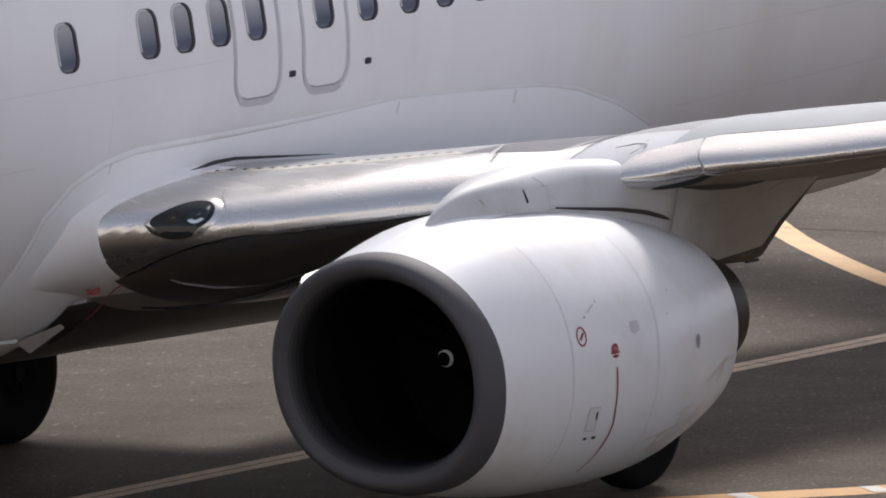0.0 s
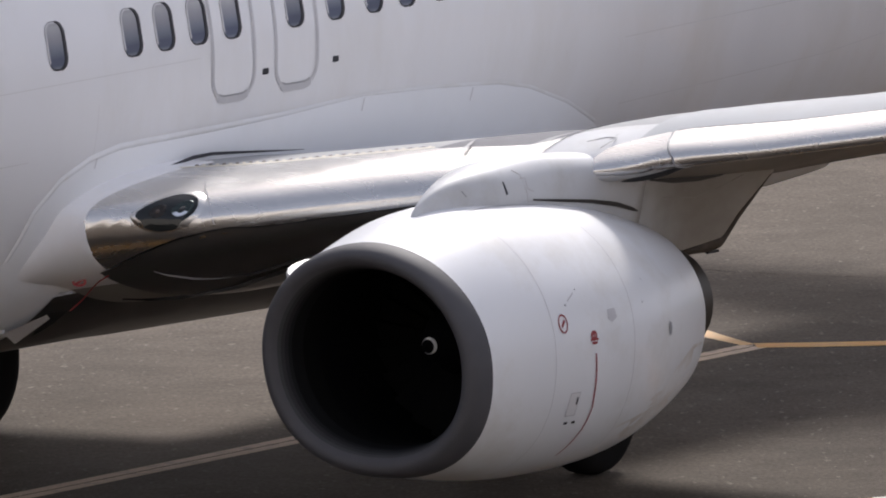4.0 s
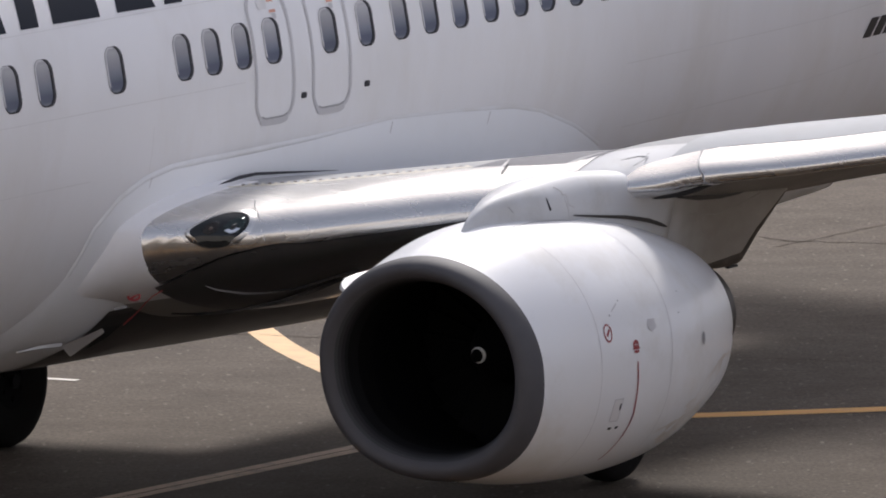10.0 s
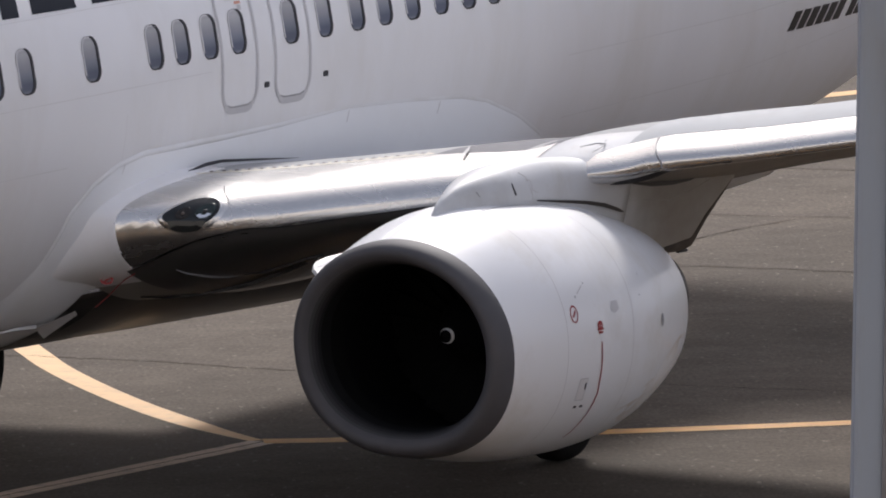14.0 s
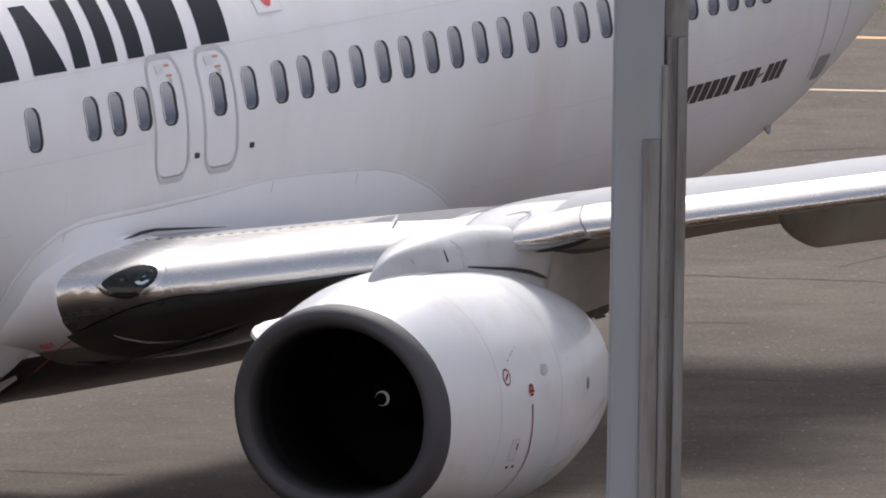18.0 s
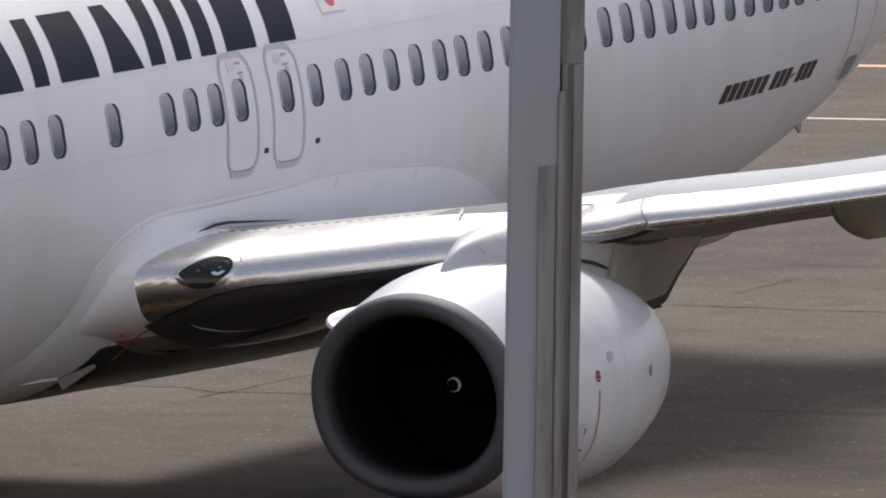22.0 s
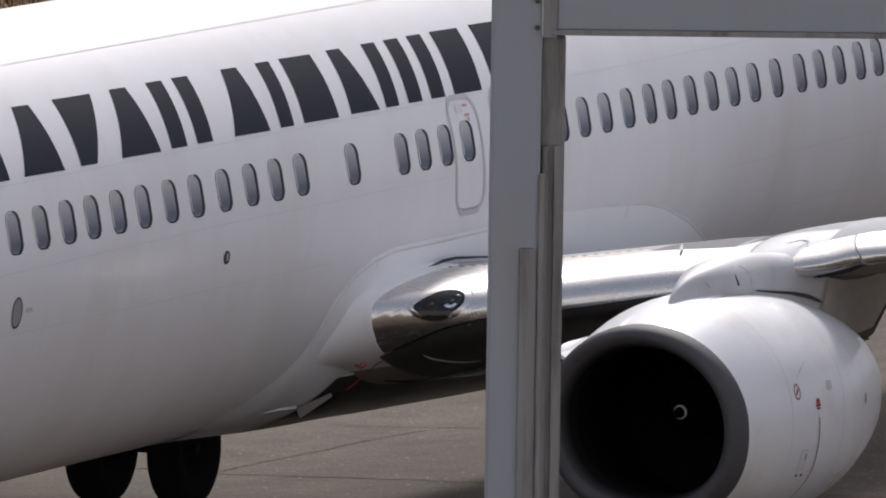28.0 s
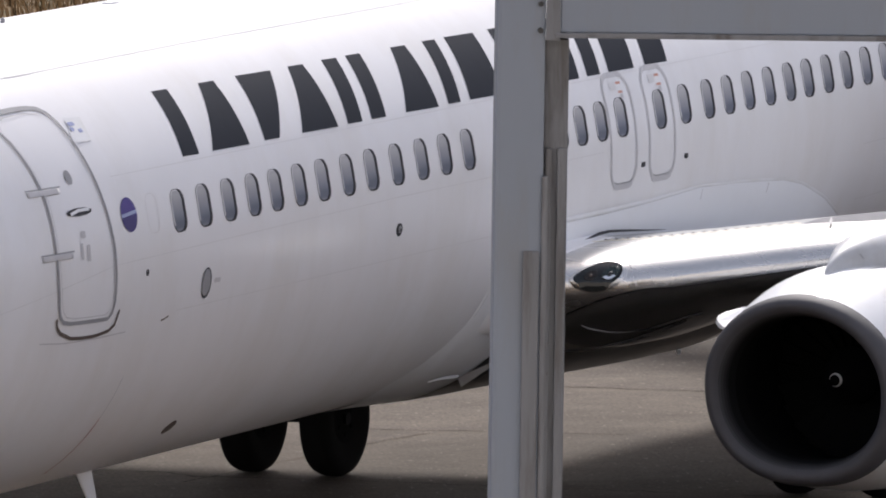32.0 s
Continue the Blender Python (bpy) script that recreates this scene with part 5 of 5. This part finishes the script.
def build_engine(side):
    xs = [13.87 + 0.1 * k for k in range(35)]
    v, f = loft([nac_ring(x, side, *nac_at(x)) for x in xs])
    eng = link("engine_nacelle", v, f, M_NAC, plane, "white engine nacelle with red stencils")
    # inlet lip, rolled from the cowl round into the duct; darker bands paint its shade
    lip = []
    for k in range(19):
        a = math.pi * k / 18
        dx, g = -0.22 * math.sin(a), (0.5 + 0.5 * math.cos(a)) ** 0.85
        lip.append(nac_ring(13.87 + dx, side, 0.752 + 0.214 * g, 0.672 + 0.203 * g, 0.672 + 0.223 * g, DROOP))
    for x, w, t in ((13.97, 0.744, 0.666), (14.08, 0.742, 0.666), (14.2, 0.745, 0.672)):
        lip.append(nac_ring(x, side, w, t, t, DROOP))
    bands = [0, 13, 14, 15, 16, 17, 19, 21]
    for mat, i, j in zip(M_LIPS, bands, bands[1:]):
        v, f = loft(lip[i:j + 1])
        link("inlet_lip" if i == 0 else "lip_band", v, f, mat, eng, "dark grey inlet lip" if i == 0 else "inner band of the lip, darker for the shade inside")
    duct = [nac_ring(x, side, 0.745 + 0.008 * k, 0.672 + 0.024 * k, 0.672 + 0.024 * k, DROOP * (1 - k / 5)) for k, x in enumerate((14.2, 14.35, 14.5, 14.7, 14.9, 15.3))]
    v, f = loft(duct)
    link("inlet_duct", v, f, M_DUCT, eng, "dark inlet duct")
    # fan and spinner, near black to carry the duct's shade
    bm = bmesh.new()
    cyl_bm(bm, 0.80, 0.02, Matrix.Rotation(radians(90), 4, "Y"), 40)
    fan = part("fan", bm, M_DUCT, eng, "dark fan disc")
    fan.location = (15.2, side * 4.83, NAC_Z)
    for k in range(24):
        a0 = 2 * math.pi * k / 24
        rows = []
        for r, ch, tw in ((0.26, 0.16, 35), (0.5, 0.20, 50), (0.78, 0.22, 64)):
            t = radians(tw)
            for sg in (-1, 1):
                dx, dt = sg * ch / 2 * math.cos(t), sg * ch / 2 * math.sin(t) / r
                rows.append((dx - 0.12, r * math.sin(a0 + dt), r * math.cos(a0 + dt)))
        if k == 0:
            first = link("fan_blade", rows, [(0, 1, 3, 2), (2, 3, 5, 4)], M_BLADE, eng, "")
            first.location = fan.location
        else:
            b = new("fan_blade", first.data)
            b.parent = eng
            b.location = fan.location
            b.rotation_euler = (-2 * math.pi * k / 24, 0, 0)
    spin = []
    for k in range(10):
        u = k / 9
        spin.append([(14.47 + 0.45 * u, side * 4.83 + 0.27 * u ** 0.8 * math.sin(a), NAC_Z + 0.026 + 0.27 * u ** 0.8 * math.cos(a)) for a in [2 * math.pi * j / 24 for j in range(24)]])
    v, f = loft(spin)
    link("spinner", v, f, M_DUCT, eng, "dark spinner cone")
    sw, sf = [], []
    for k in range(31):
        u = k / 30
        a = radians(-120 + 330 * u)
        for w in (-1, 1):
            rr = 0.066 - 0.034 * u * u + w * 0.008 * math.sin(math.pi * min(1, u * 0.9 + 0.1))
            uu = (rr / 0.27) ** 1.25
            sw.append((14.47 + 0.45 * uu - 0.008, side * 4.83 + rr * math.cos(a) * -side * -1, NAC_Z + 0.026 + rr * math.sin(a)))
        if k:
            sf.append((2 * k - 2, 2 * k, 2 * k + 1, 2 * k - 1))
    link("spiral_mark", sw, sf, M_MARKW, eng, "white spiral on the spinner")
    # exhaust
    core = [(16.9, 0.60), (17.3, 0.56), (17.6, 0.50), (17.85, 0.45), (18.0, 0.42)]
    v, f = loft([[(x, side * 4.83 + r * math.sin(a), NAC_Z - 0.02 + r * math.cos(a)) for a in [2 * math.pi * j / 32 for j in range(32)]] for x, r in core])
    link("core_cowl", v, f, M_HOT, eng, "heat-stained core exhaust cowl")
    plug = [(17.6, 0.28), (17.9, 0.23), (18.1, 0.12), (18.2, 0.02)]
    v, f = loft([[(x, side * 4.83 + r * math.sin(a), NAC_Z - 0.02 + r * math.cos(a)) for a in [2 * math.pi * j / 24 for j in range(24)]] for x, r in plug], True, True)
    link("exhaust_plug", v, f, M_HOT, eng, "heat-stained exhaust plug")
    v, f = loft([nac_ring(17.27, side, 0.772, 0.672, 0.772, n=48), nac_ring(17.1, side, 0.73, 0.63, 0.71, n=48), nac_ring(16.9, side, 0.62, 0.55, 0.60, n=48)])
    link("fan_nozzle", v, f, M_DUCT, eng, "dark fan nozzle lining")
    # pylon
    rings = []
    for i in range(37):
        x = 14.26 + 3.04 * (i / 36) ** 1.4
        rings.append([(x, side * 4.83 + d, z) for d, z in [pylon_rim(x, 2 * math.pi * j / 32) for j in range(32)]])
    v, f = loft(rings, True, True)
    link("pylon", v, f, M_PYLON, eng, "pale grey engine pylon")
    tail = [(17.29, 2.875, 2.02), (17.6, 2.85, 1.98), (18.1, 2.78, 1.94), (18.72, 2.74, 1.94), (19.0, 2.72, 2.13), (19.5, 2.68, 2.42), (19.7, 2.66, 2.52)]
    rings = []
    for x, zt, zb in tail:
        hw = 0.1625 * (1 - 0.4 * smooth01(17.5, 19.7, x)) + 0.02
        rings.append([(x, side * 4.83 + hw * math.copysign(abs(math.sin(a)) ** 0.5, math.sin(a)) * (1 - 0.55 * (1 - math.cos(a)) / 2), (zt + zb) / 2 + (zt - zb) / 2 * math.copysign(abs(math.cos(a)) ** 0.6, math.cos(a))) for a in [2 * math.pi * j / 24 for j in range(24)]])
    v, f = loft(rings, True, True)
    link("pylon_tail", v, f, M_TAILGRADE, eng, "grey rear of the pylon, wing shade and soot in its colour")
    y0 = side * 4.83
    # the slat's shadow gap carried on as a black strip along the pylon
    line3("slat_shadow_gap", [(17.50, y0 + side * 0.146, 2.615), (17.857, y0 + side * 0.142, 2.573), (18.247, y0 + side * 0.134, 2.545), (18.581, y0 + side * 0.124, 2.538), (18.75, y0 + side * 0.118, 2.55)], [0.02, 0.042, 0.036, 0.016, 0.005], M_BLACK, eng, "black strip for the shadowed gap below the slat", (-0.3, side * 0.95, 0), 0.012)
    line3("panel_joint", [(17.716, y0 + side * 0.137, 2.457), (18.207, y0 + side * 0.127, 2.404), (18.611, y0 + side * 0.117, 2.448), (18.991, y0 + side * 0.106, 2.505)], 0.008, M_UNDER, eng, "thin panel joint", (-0.3, side * 0.95, 0), 0.010)
    keel = [(18.0, 1.945), (18.3, 1.935), (18.6, 1.93), (18.74, 1.945), (19.0, 2.125), (19.5, 2.415), (19.7, 2.515)]
    rings = []
    for i, (x, z) in enumerate(keel):
        h = 0.03 + 0.09 * smooth01(17.9, 18.6, x) - 0.04 * smooth01(19.0, 19.7, x)
        rings.append([(x + (0.02 if x > 18.7 else 0), side * 4.83 + (0.078 - 0.02 * smooth01(18.6, 19.7, x)) * math.sin(a), z + 0.012 + h * (0.5 + 0.6 * math.cos(a))) for a in [2 * math.pi * j / 12 for j in range(12)]])
    v, f = loft(rings, True, True)
    link("sooty_keel", v, f, M_KEEL, eng, "brown heat-stained lower edge of the pylon")
    bm = bmesh.new()
    box_bm(bm, (0.16, 0.03, 0.02), (18.70, side * 4.83, 1.925), 0.005)
    part("drain_mast", bm, M_GASKET, eng, "small dark drain mast")
    aft = [(19.0, 2.62, 2.20, 0.16), (19.6, 2.60, 2.24, 0.16), (20.2, 2.56, 2.26, 0.14), (20.8, 2.46, 2.29, 0.08), (21.1, 2.385, 2.31, 0.04), (21.22, 2.35, 2.33, 0.01)]
    v, f = loft([[(x, side * 4.42 + hw * math.sin(a), (zt + zb) / 2 + (zt - zb) / 2 * math.cos(a)) for a in [2 * math.pi * j / 16 for j in range(16)]] for x, zt, zb, hw in aft], True, True)
    link("aft_fairing", v, f, M_PYLON, eng, "grey tapered aft pylon fairing")
    # strake on the inboard shoulder
    p = [(14.22, 61, -0.01), (14.19, 61, 0.05), (14.19, 61, 0.10), (14.22, 61, 0.145), (14.28, 61, 0.175), (14.36, 61, 0.19), (14.55, 61, 0.19), (14.9, 60, 0.16), (15.3, 60, 0.08), (15.5, 60, -0.01)]
    sv = []
    for th in (-0.8, 0.8):
        for x, a, o in p:
            q = nac_point(x, -(a + th), side, o - 0.01)
            sv.append(q)
    k = len(p)
    link("strake", sv, [tuple(range(k)), tuple(range(2 * k - 1, k - 1, -1))] + [(j, (j + 1) % k, k + (j + 1) % k, k + j) for j in range(k)], M_NAC, eng, "white strake fin", False)
    if side < 0:
        for x in (14.60, 15.72):
            nac_strip("cowl_joint", [(x, a) for a in range(8, 353, 6)], 0.008 if x > 15 else 0.007, M_SEAML, eng, "thin cowl joint", 0.003)
        ring = [(14.735 + 0.052 * math.cos(t), 77.5 + 3.6 * math.sin(t)) for t in [k * math.pi / 12 for k in range(24)]]
        nac_strip("red_ring", ring, 0.013, M_RED, eng, "red warning ring", 0.004, True)
        nac_strip("red_slash", [(14.715, 78.8), (14.76, 76.2)], 0.02, M_RED, eng, "red slash", 0.004)
        nac_strip("red_symbol", [(15.12 + 0.032 * math.cos(t), 84.6 + 1.5 * math.sin(t)) for t in [k * math.pi / 8 for k in range(16)]], 0.022, M_RED, eng, "red stencil ring", 0.005, True)
        nac_strip("red_symbol", [(15.07, 86.2), (15.18, 86.2)], 0.014, M_RED, eng, "red stencil bar", 0.005)
        nac_strip("red_symbol", [(15.12, 83.4), (15.125, 87.6)], 0.018, M_RED, eng, "red stencil stem", 0.005)
        nac_strip("red_symbol", [(15.09, 87.4), (15.125, 87.8), (15.165, 87.4)], 0.016, M_RED, eng, "red stencil foot", 0.005)
        nac_strip("red_line", [(15.14, 92), (15.15, 96), (15.16, 100), (15.17, 105), (15.18, 110), (15.203, 115), (15.20, 120), (15.19, 125), (15.17, 130), (15.15, 134.5), (15.12, 139)], 0.016, M_RED, eng, "thin red line", 0.007)
        nac_patch("latch_panel", [(14.84, 107), (14.97, 107), (14.97, 117), (14.84, 117)], M_LAP, eng, "pale latch panel", 0.004)
        nac_strip("panel_outline", [(14.84, 107), (14.97, 107), (14.97, 117), (14.84, 117)], 0.014, M_SEAML, eng, "grey panel outline", 0.006, True)
        nac_patch("latch", [(14.93, 109), (14.95, 109), (14.95, 112), (14.93, 112)], M_GASKET, eng, "dark latch", 0.009)
        for x in (14.865, 14.975):
            nac_patch("latch", [(x, 119.8), (x + 0.05, 119.8), (x + 0.05, 121), (x, 121)], M_GASKET, eng, "dark latch", 0.005)
        nac_strip("cowl_hinge_line", [(14.46, 15.5), (14.53, 13.8), (14.72, 13.3), (15.0, 13.6), (15.3, 14.0), (15.62, 14.2)], 0.010, M_SEAM, eng, "thin hinge line beside the pylon", 0.004)
        for x, a, w in ((15.9, 74, 0.014), (16.0, 64, 0.010), (14.81, 70, 0.02), (15.0, 64.5, 0.016)):
            nac_patch("speck", [(x, a), (x + w, a), (x + w, a + 0.7), (x, a + 0.7)], M_SEAM, eng, "tiny dark speck", 0.004)
        for pts in ([(15.78, 128), (16.2, 118), (16.6, 108), (16.95, 102), (17.2, 104), (17.0, 118), (16.7, 130), (16.3, 140), (15.9, 146), (15.7, 140)],):
            nac_patch("oil_stain", pts, M_OIL, eng, "thin brown oil stain on the cowl", 0.003)
        nac_patch("patch", [(15.36, 75), (15.47, 75), (15.48, 79), (15.40, 80.5), (15.35, 79)], M_SEAML, eng, "grey paint patch", 0.004)
        nac_patch("vent", [(16.34 + 0.035 * math.cos(t), 89 + 3.2 * math.sin(t)) for t in [k * math.pi / 7 for k in range(14)]], M_SEAM, eng, "small dark vent", 0.006)
        nac_strip("scuff", [(14.86, 69), (14.97, 66)], 0.012, M_SEAML, eng, "faint scuff", 0.004)
        line3("pylon_gap", [on_pylon(p, 0.0) for p in [(15.6, -5.098, 2.66), (16.029, -5.087, 2.61), (16.498, -5.031, 2.556), (16.897, -5.016, 2.492), (17.137, -5.012, 2.432), (17.231, -5.012, 2.405)]],
              [0.012, 0.02, 0.028, 0.035, 0.03, 0.01], M_BLACK, eng, "dark gap along the pylon", (-0.3, -0.95, 0), 0.012)
        line3("scuff", [on_pylon(p, 0.0) for p in [(15.215, -5.06, 2.832), (15.242, -5.08, 2.735)]], [0.012, 0.022], M_GASKET, eng, "dark scuff on the pylon", (-0.3, -0.95, 0), 0.008)
        line3("scuff", [on_pylon(p, 0.0) for p in [(14.79, -4.92, 2.80), (14.82, -4.985, 2.755)]], 0.008, M_SEAM, eng, "faint scuff", (-0.5, -0.85, 0), 0.008)
        line3("access_joint", [on_pylon(p, 0.0) for p in [(15.45, -5.085, 2.835), (15.52, -5.091, 2.832), (15.53, -5.092, 2.75), (15.62, -5.093, 2.72)]], 0.008, M_SEAML, eng, "small access panel joint", (-0.3, -0.95, 0), 0.008)
        line3("pylon_joint", [on_pylon(p, 0.0) for p in [(15.40, -5.0, 2.90), (15.47, -5.075, 2.86), (15.52, -5.088, 2.72), (15.54, -5.09, 2.62)]], 0.008, M_SEAML, eng, "thin pylon joint", (-0.3, -0.95, 0), 0.008)
    return eng


engine_port = build_engine(-1)
engine_star = build_engine(1)


# ---- landing gear ----
def wheel_mesh():
    prof = [(-0.10, 0.20), (-0.125, 0.30), (-0.155, 0.42), (-0.15, 0.49), (-0.125, 0.54), (-0.075, 0.562), (0, 0.566), (0.075, 0.562), (0.125, 0.54), (0.15, 0.49), (0.155, 0.42), (0.125, 0.30), (0.10, 0.20)]
    return loft([[(r * math.cos(a), y, r * math.sin(a)) for a in [2 * math.pi * j / 40 for j in range(40)]] for y, r in prof])


WHEELS = []


def build_gear(x, y, gap, radius, top, label):
    bm = bmesh.new()
    cyl_bm(bm, 0.09, top - radius, Matrix.Translation((x, y, (top + radius) / 2)), 20)
    cyl_bm(bm, 0.06, gap + 0.3, Matrix.Translation((x, y, radius)) @ Matrix.Rotation(radians(90), 4, "X"), 16)
    box_bm(bm, (0.08, 0.06, 0.6), (x + 0.18, y, radius + 0.42), 0.01, Matrix.Rotation(radians(28), 4, "Y"))
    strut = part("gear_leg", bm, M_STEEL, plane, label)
    if gap > 0.5:
        bm = bmesh.new()
        box_bm(bm, (0.30, 0.10, 0.04), (x - 0.17, y, radius + 0.28), 0.01, Matrix.Rotation(radians(35), 4, "Y"))
        box_bm(bm, (0.30, 0.10, 0.04), (x - 0.17, y, radius + 0.62), 0.01, Matrix.Rotation(radians(-35), 4, "Y"))
        part("torque_link", bm, M_STEEL, strut)
        for sg in (-1, 1):
            bm = bmesh.new()
            cyl_bm(bm, 0.018, 0.5, Matrix.Translation((x - 0.1, y + sg * 0.1, radius + 0.25)) @ Matrix.Rotation(radians(12 * sg), 4, "X"), 8)
            part("brake_hose", bm, M_RUBBER, strut)
    for sg in (-1, 1):
        v, f = wheel_mesh()
        k = radius / 0.566
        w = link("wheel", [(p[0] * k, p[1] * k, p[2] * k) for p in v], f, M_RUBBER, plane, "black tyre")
        w.location = (x, y + sg * gap / 2, radius)
        for side in (-1, 1):
            bm = bmesh.new()
            cyl_bm(bm, 0.24 * k, 0.05, Matrix.Translation((0, side * 0.09 * k, 0)) @ Matrix.Rotation(radians(90), 4, "X"), 24)
            for h in range(6):
                a = 2 * math.pi * h / 6
                cyl_bm(bm, 0.03 * k, 0.03, Matrix.Translation((0.15 * k * math.cos(a), side * 0.115 * k, 0.15 * k * math.sin(a))) @ Matrix.Rotation(radians(90), 4, "X"), 10)
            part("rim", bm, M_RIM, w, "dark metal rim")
        WHEELS.append((w, radius))
    return strut


build_gear(19.4, -2.86, 0.88, 0.566, 2.3, "dark main landing gear leg")
build_gear(18.95, 2.73, 0.88, 0.566, 2.3, "dark main landing gear leg")
build_gear(4.0, 0.0, 0.40, 0.345, 1.9, "nose landing gear leg")


# ---- tail ----
def build_tail():
    def surf(name, a0, a1, b0, b1, th, label, vertical=False, side=1):
        rings = []
        for u in (0.0, 0.5, 1.0):
            le, te = Vector(a0).lerp(Vector(b0), u), Vector(a1).lerp(Vector(b1), u)
            ring = []
            for j in range(20):
                a = 2 * math.pi * j / 20
                p = le.lerp(te, (1 - math.cos(a)) / 2)
                t = th * (1 - 0.5 * u) * math.sin(a) * (1 if math.cos(a) > 0 else 0.6)
                ring.append(p + (Vector((0, t, 0)) if vertical else Vector((0, 0, t))))
            rings.append(ring)
        v, f = loft(rings, True, True)
        link(name, v, f, M_WHITE, plane, label)

    surf("tail_fin", (30.2, 0, 5.2), (36.9, 0, 5.2), (36.2, 0, 12.4), (38.6, 0, 12.4), 0.3, "white tail fin", True)
    for s in (-1, 1):
        surf("tailplane", (33.2, s * 0.5, 5.1), (37.2, s * 0.5, 5.1), (37.3, s * 7.1, 5.9), (38.9, s * 7.1, 5.9), 0.18, "white tailplane")


build_tail()


# ---- motion ----
def motions():
    """The push back: the airliner rolls tail first, its wheels turn with it."""
    rows = [
        (0, pose(-15.602, 71.301, 0, 0, 0, 59.098)), (1, pose(-15.189, 71.906, 0, 0, 0, 59.228)), (2, pose(-14.764, 72.504, 0, 0, 0, 59.397)),
        (3, pose(-14.329, 73.094, 0, 0, 0, 59.606)), (4, pose(-13.891, 73.715, 0, 0, 0, 59.785)), (5, pose(-13.456, 74.366, 0, 0, 0, 59.928)),
        (6, pose(-13.049, 74.997, 0, 0, 0, 60.044)), (7, pose(-12.654, 75.608, 0, 0, 0, 60.153)), (8, pose(-12.245, 76.233, 0, 0, 0, 60.272)),
        (9, pose(-11.835, 76.867, 0, 0, 0, 60.374)), (10, pose(-11.443, 77.490, 0, 0, 0, 60.455)), (11, pose(-11.035, 78.102, 0, 0, 0, 60.545)),
        (12, pose(-10.624, 78.718, 0, 0, 0, 60.664)), (13, pose(-10.211, 79.332, 0, 0, 0, 60.799)), (14, pose(-9.789, 79.965, 0, 0, 0, 60.928)),
        (15, pose(-9.384, 80.595, 0, 0, 0, 61.046)), (16, pose(-8.994, 81.214, 0, 0, 0, 61.167)), (17, pose(-8.589, 81.857, 0, 0, 0, 61.300)),
        (18, pose(-8.160, 82.538, 0, 0, 0, 61.454)), (19, pose(-7.725, 83.232, 0, 0, 0, 61.600)), (20, pose(-7.303, 83.944, 0, 0, 0, 61.704)),
        (21, pose(-6.909, 84.665, 0, 0, 0, 61.728)), (22, pose(-6.529, 85.384, 0, 0, 0, 61.699)), (23, pose(-6.149, 86.096, 0, 0, 0, 61.646)),
        (24, pose(-5.762, 86.791, 0, 0, 0, 61.617)), (25, pose(-5.360, 87.460, 0, 0, 0, 61.636)), (26, pose(-4.943, 88.138, 0, 0, 0, 61.714)),
        (27, pose(-4.518, 88.828, 0, 0, 0, 61.829)), (28, pose(-4.104, 89.520, 0, 0, 0, 61.917)), (29, pose(-3.700, 90.216, 0, 0, 0, 61.994)),
        (30, pose(-3.276, 90.898, 0, 0, 0, 62.150)), (31, pose(-2.842, 91.583, 0, 0, 0, 62.344)), (32, pose(-2.394, 92.273, 0, 0, 0, 62.557)),
    ]
    walk(plane, rows)
    for w, r in WHEELS:
        base = Vector(w.location)
        turn, out = 0.0, []
        for i, (t, m) in enumerate(rows):
            if i:
                prev = rows[i - 1]
                d = (m @ base - prev[1] @ base).length
                out.append(((t + prev[0]) / 2, Matrix.Translation(base) @ Matrix.Rotation(turn + d / r / 2, 4, "Y")))
                turn += d / r
            out.append((t, Matrix.Translation(base) @ Matrix.Rotation(turn, 4, "Y")))
        out.sort(key=lambda q: q[0])
        walk(w, out)


motions()
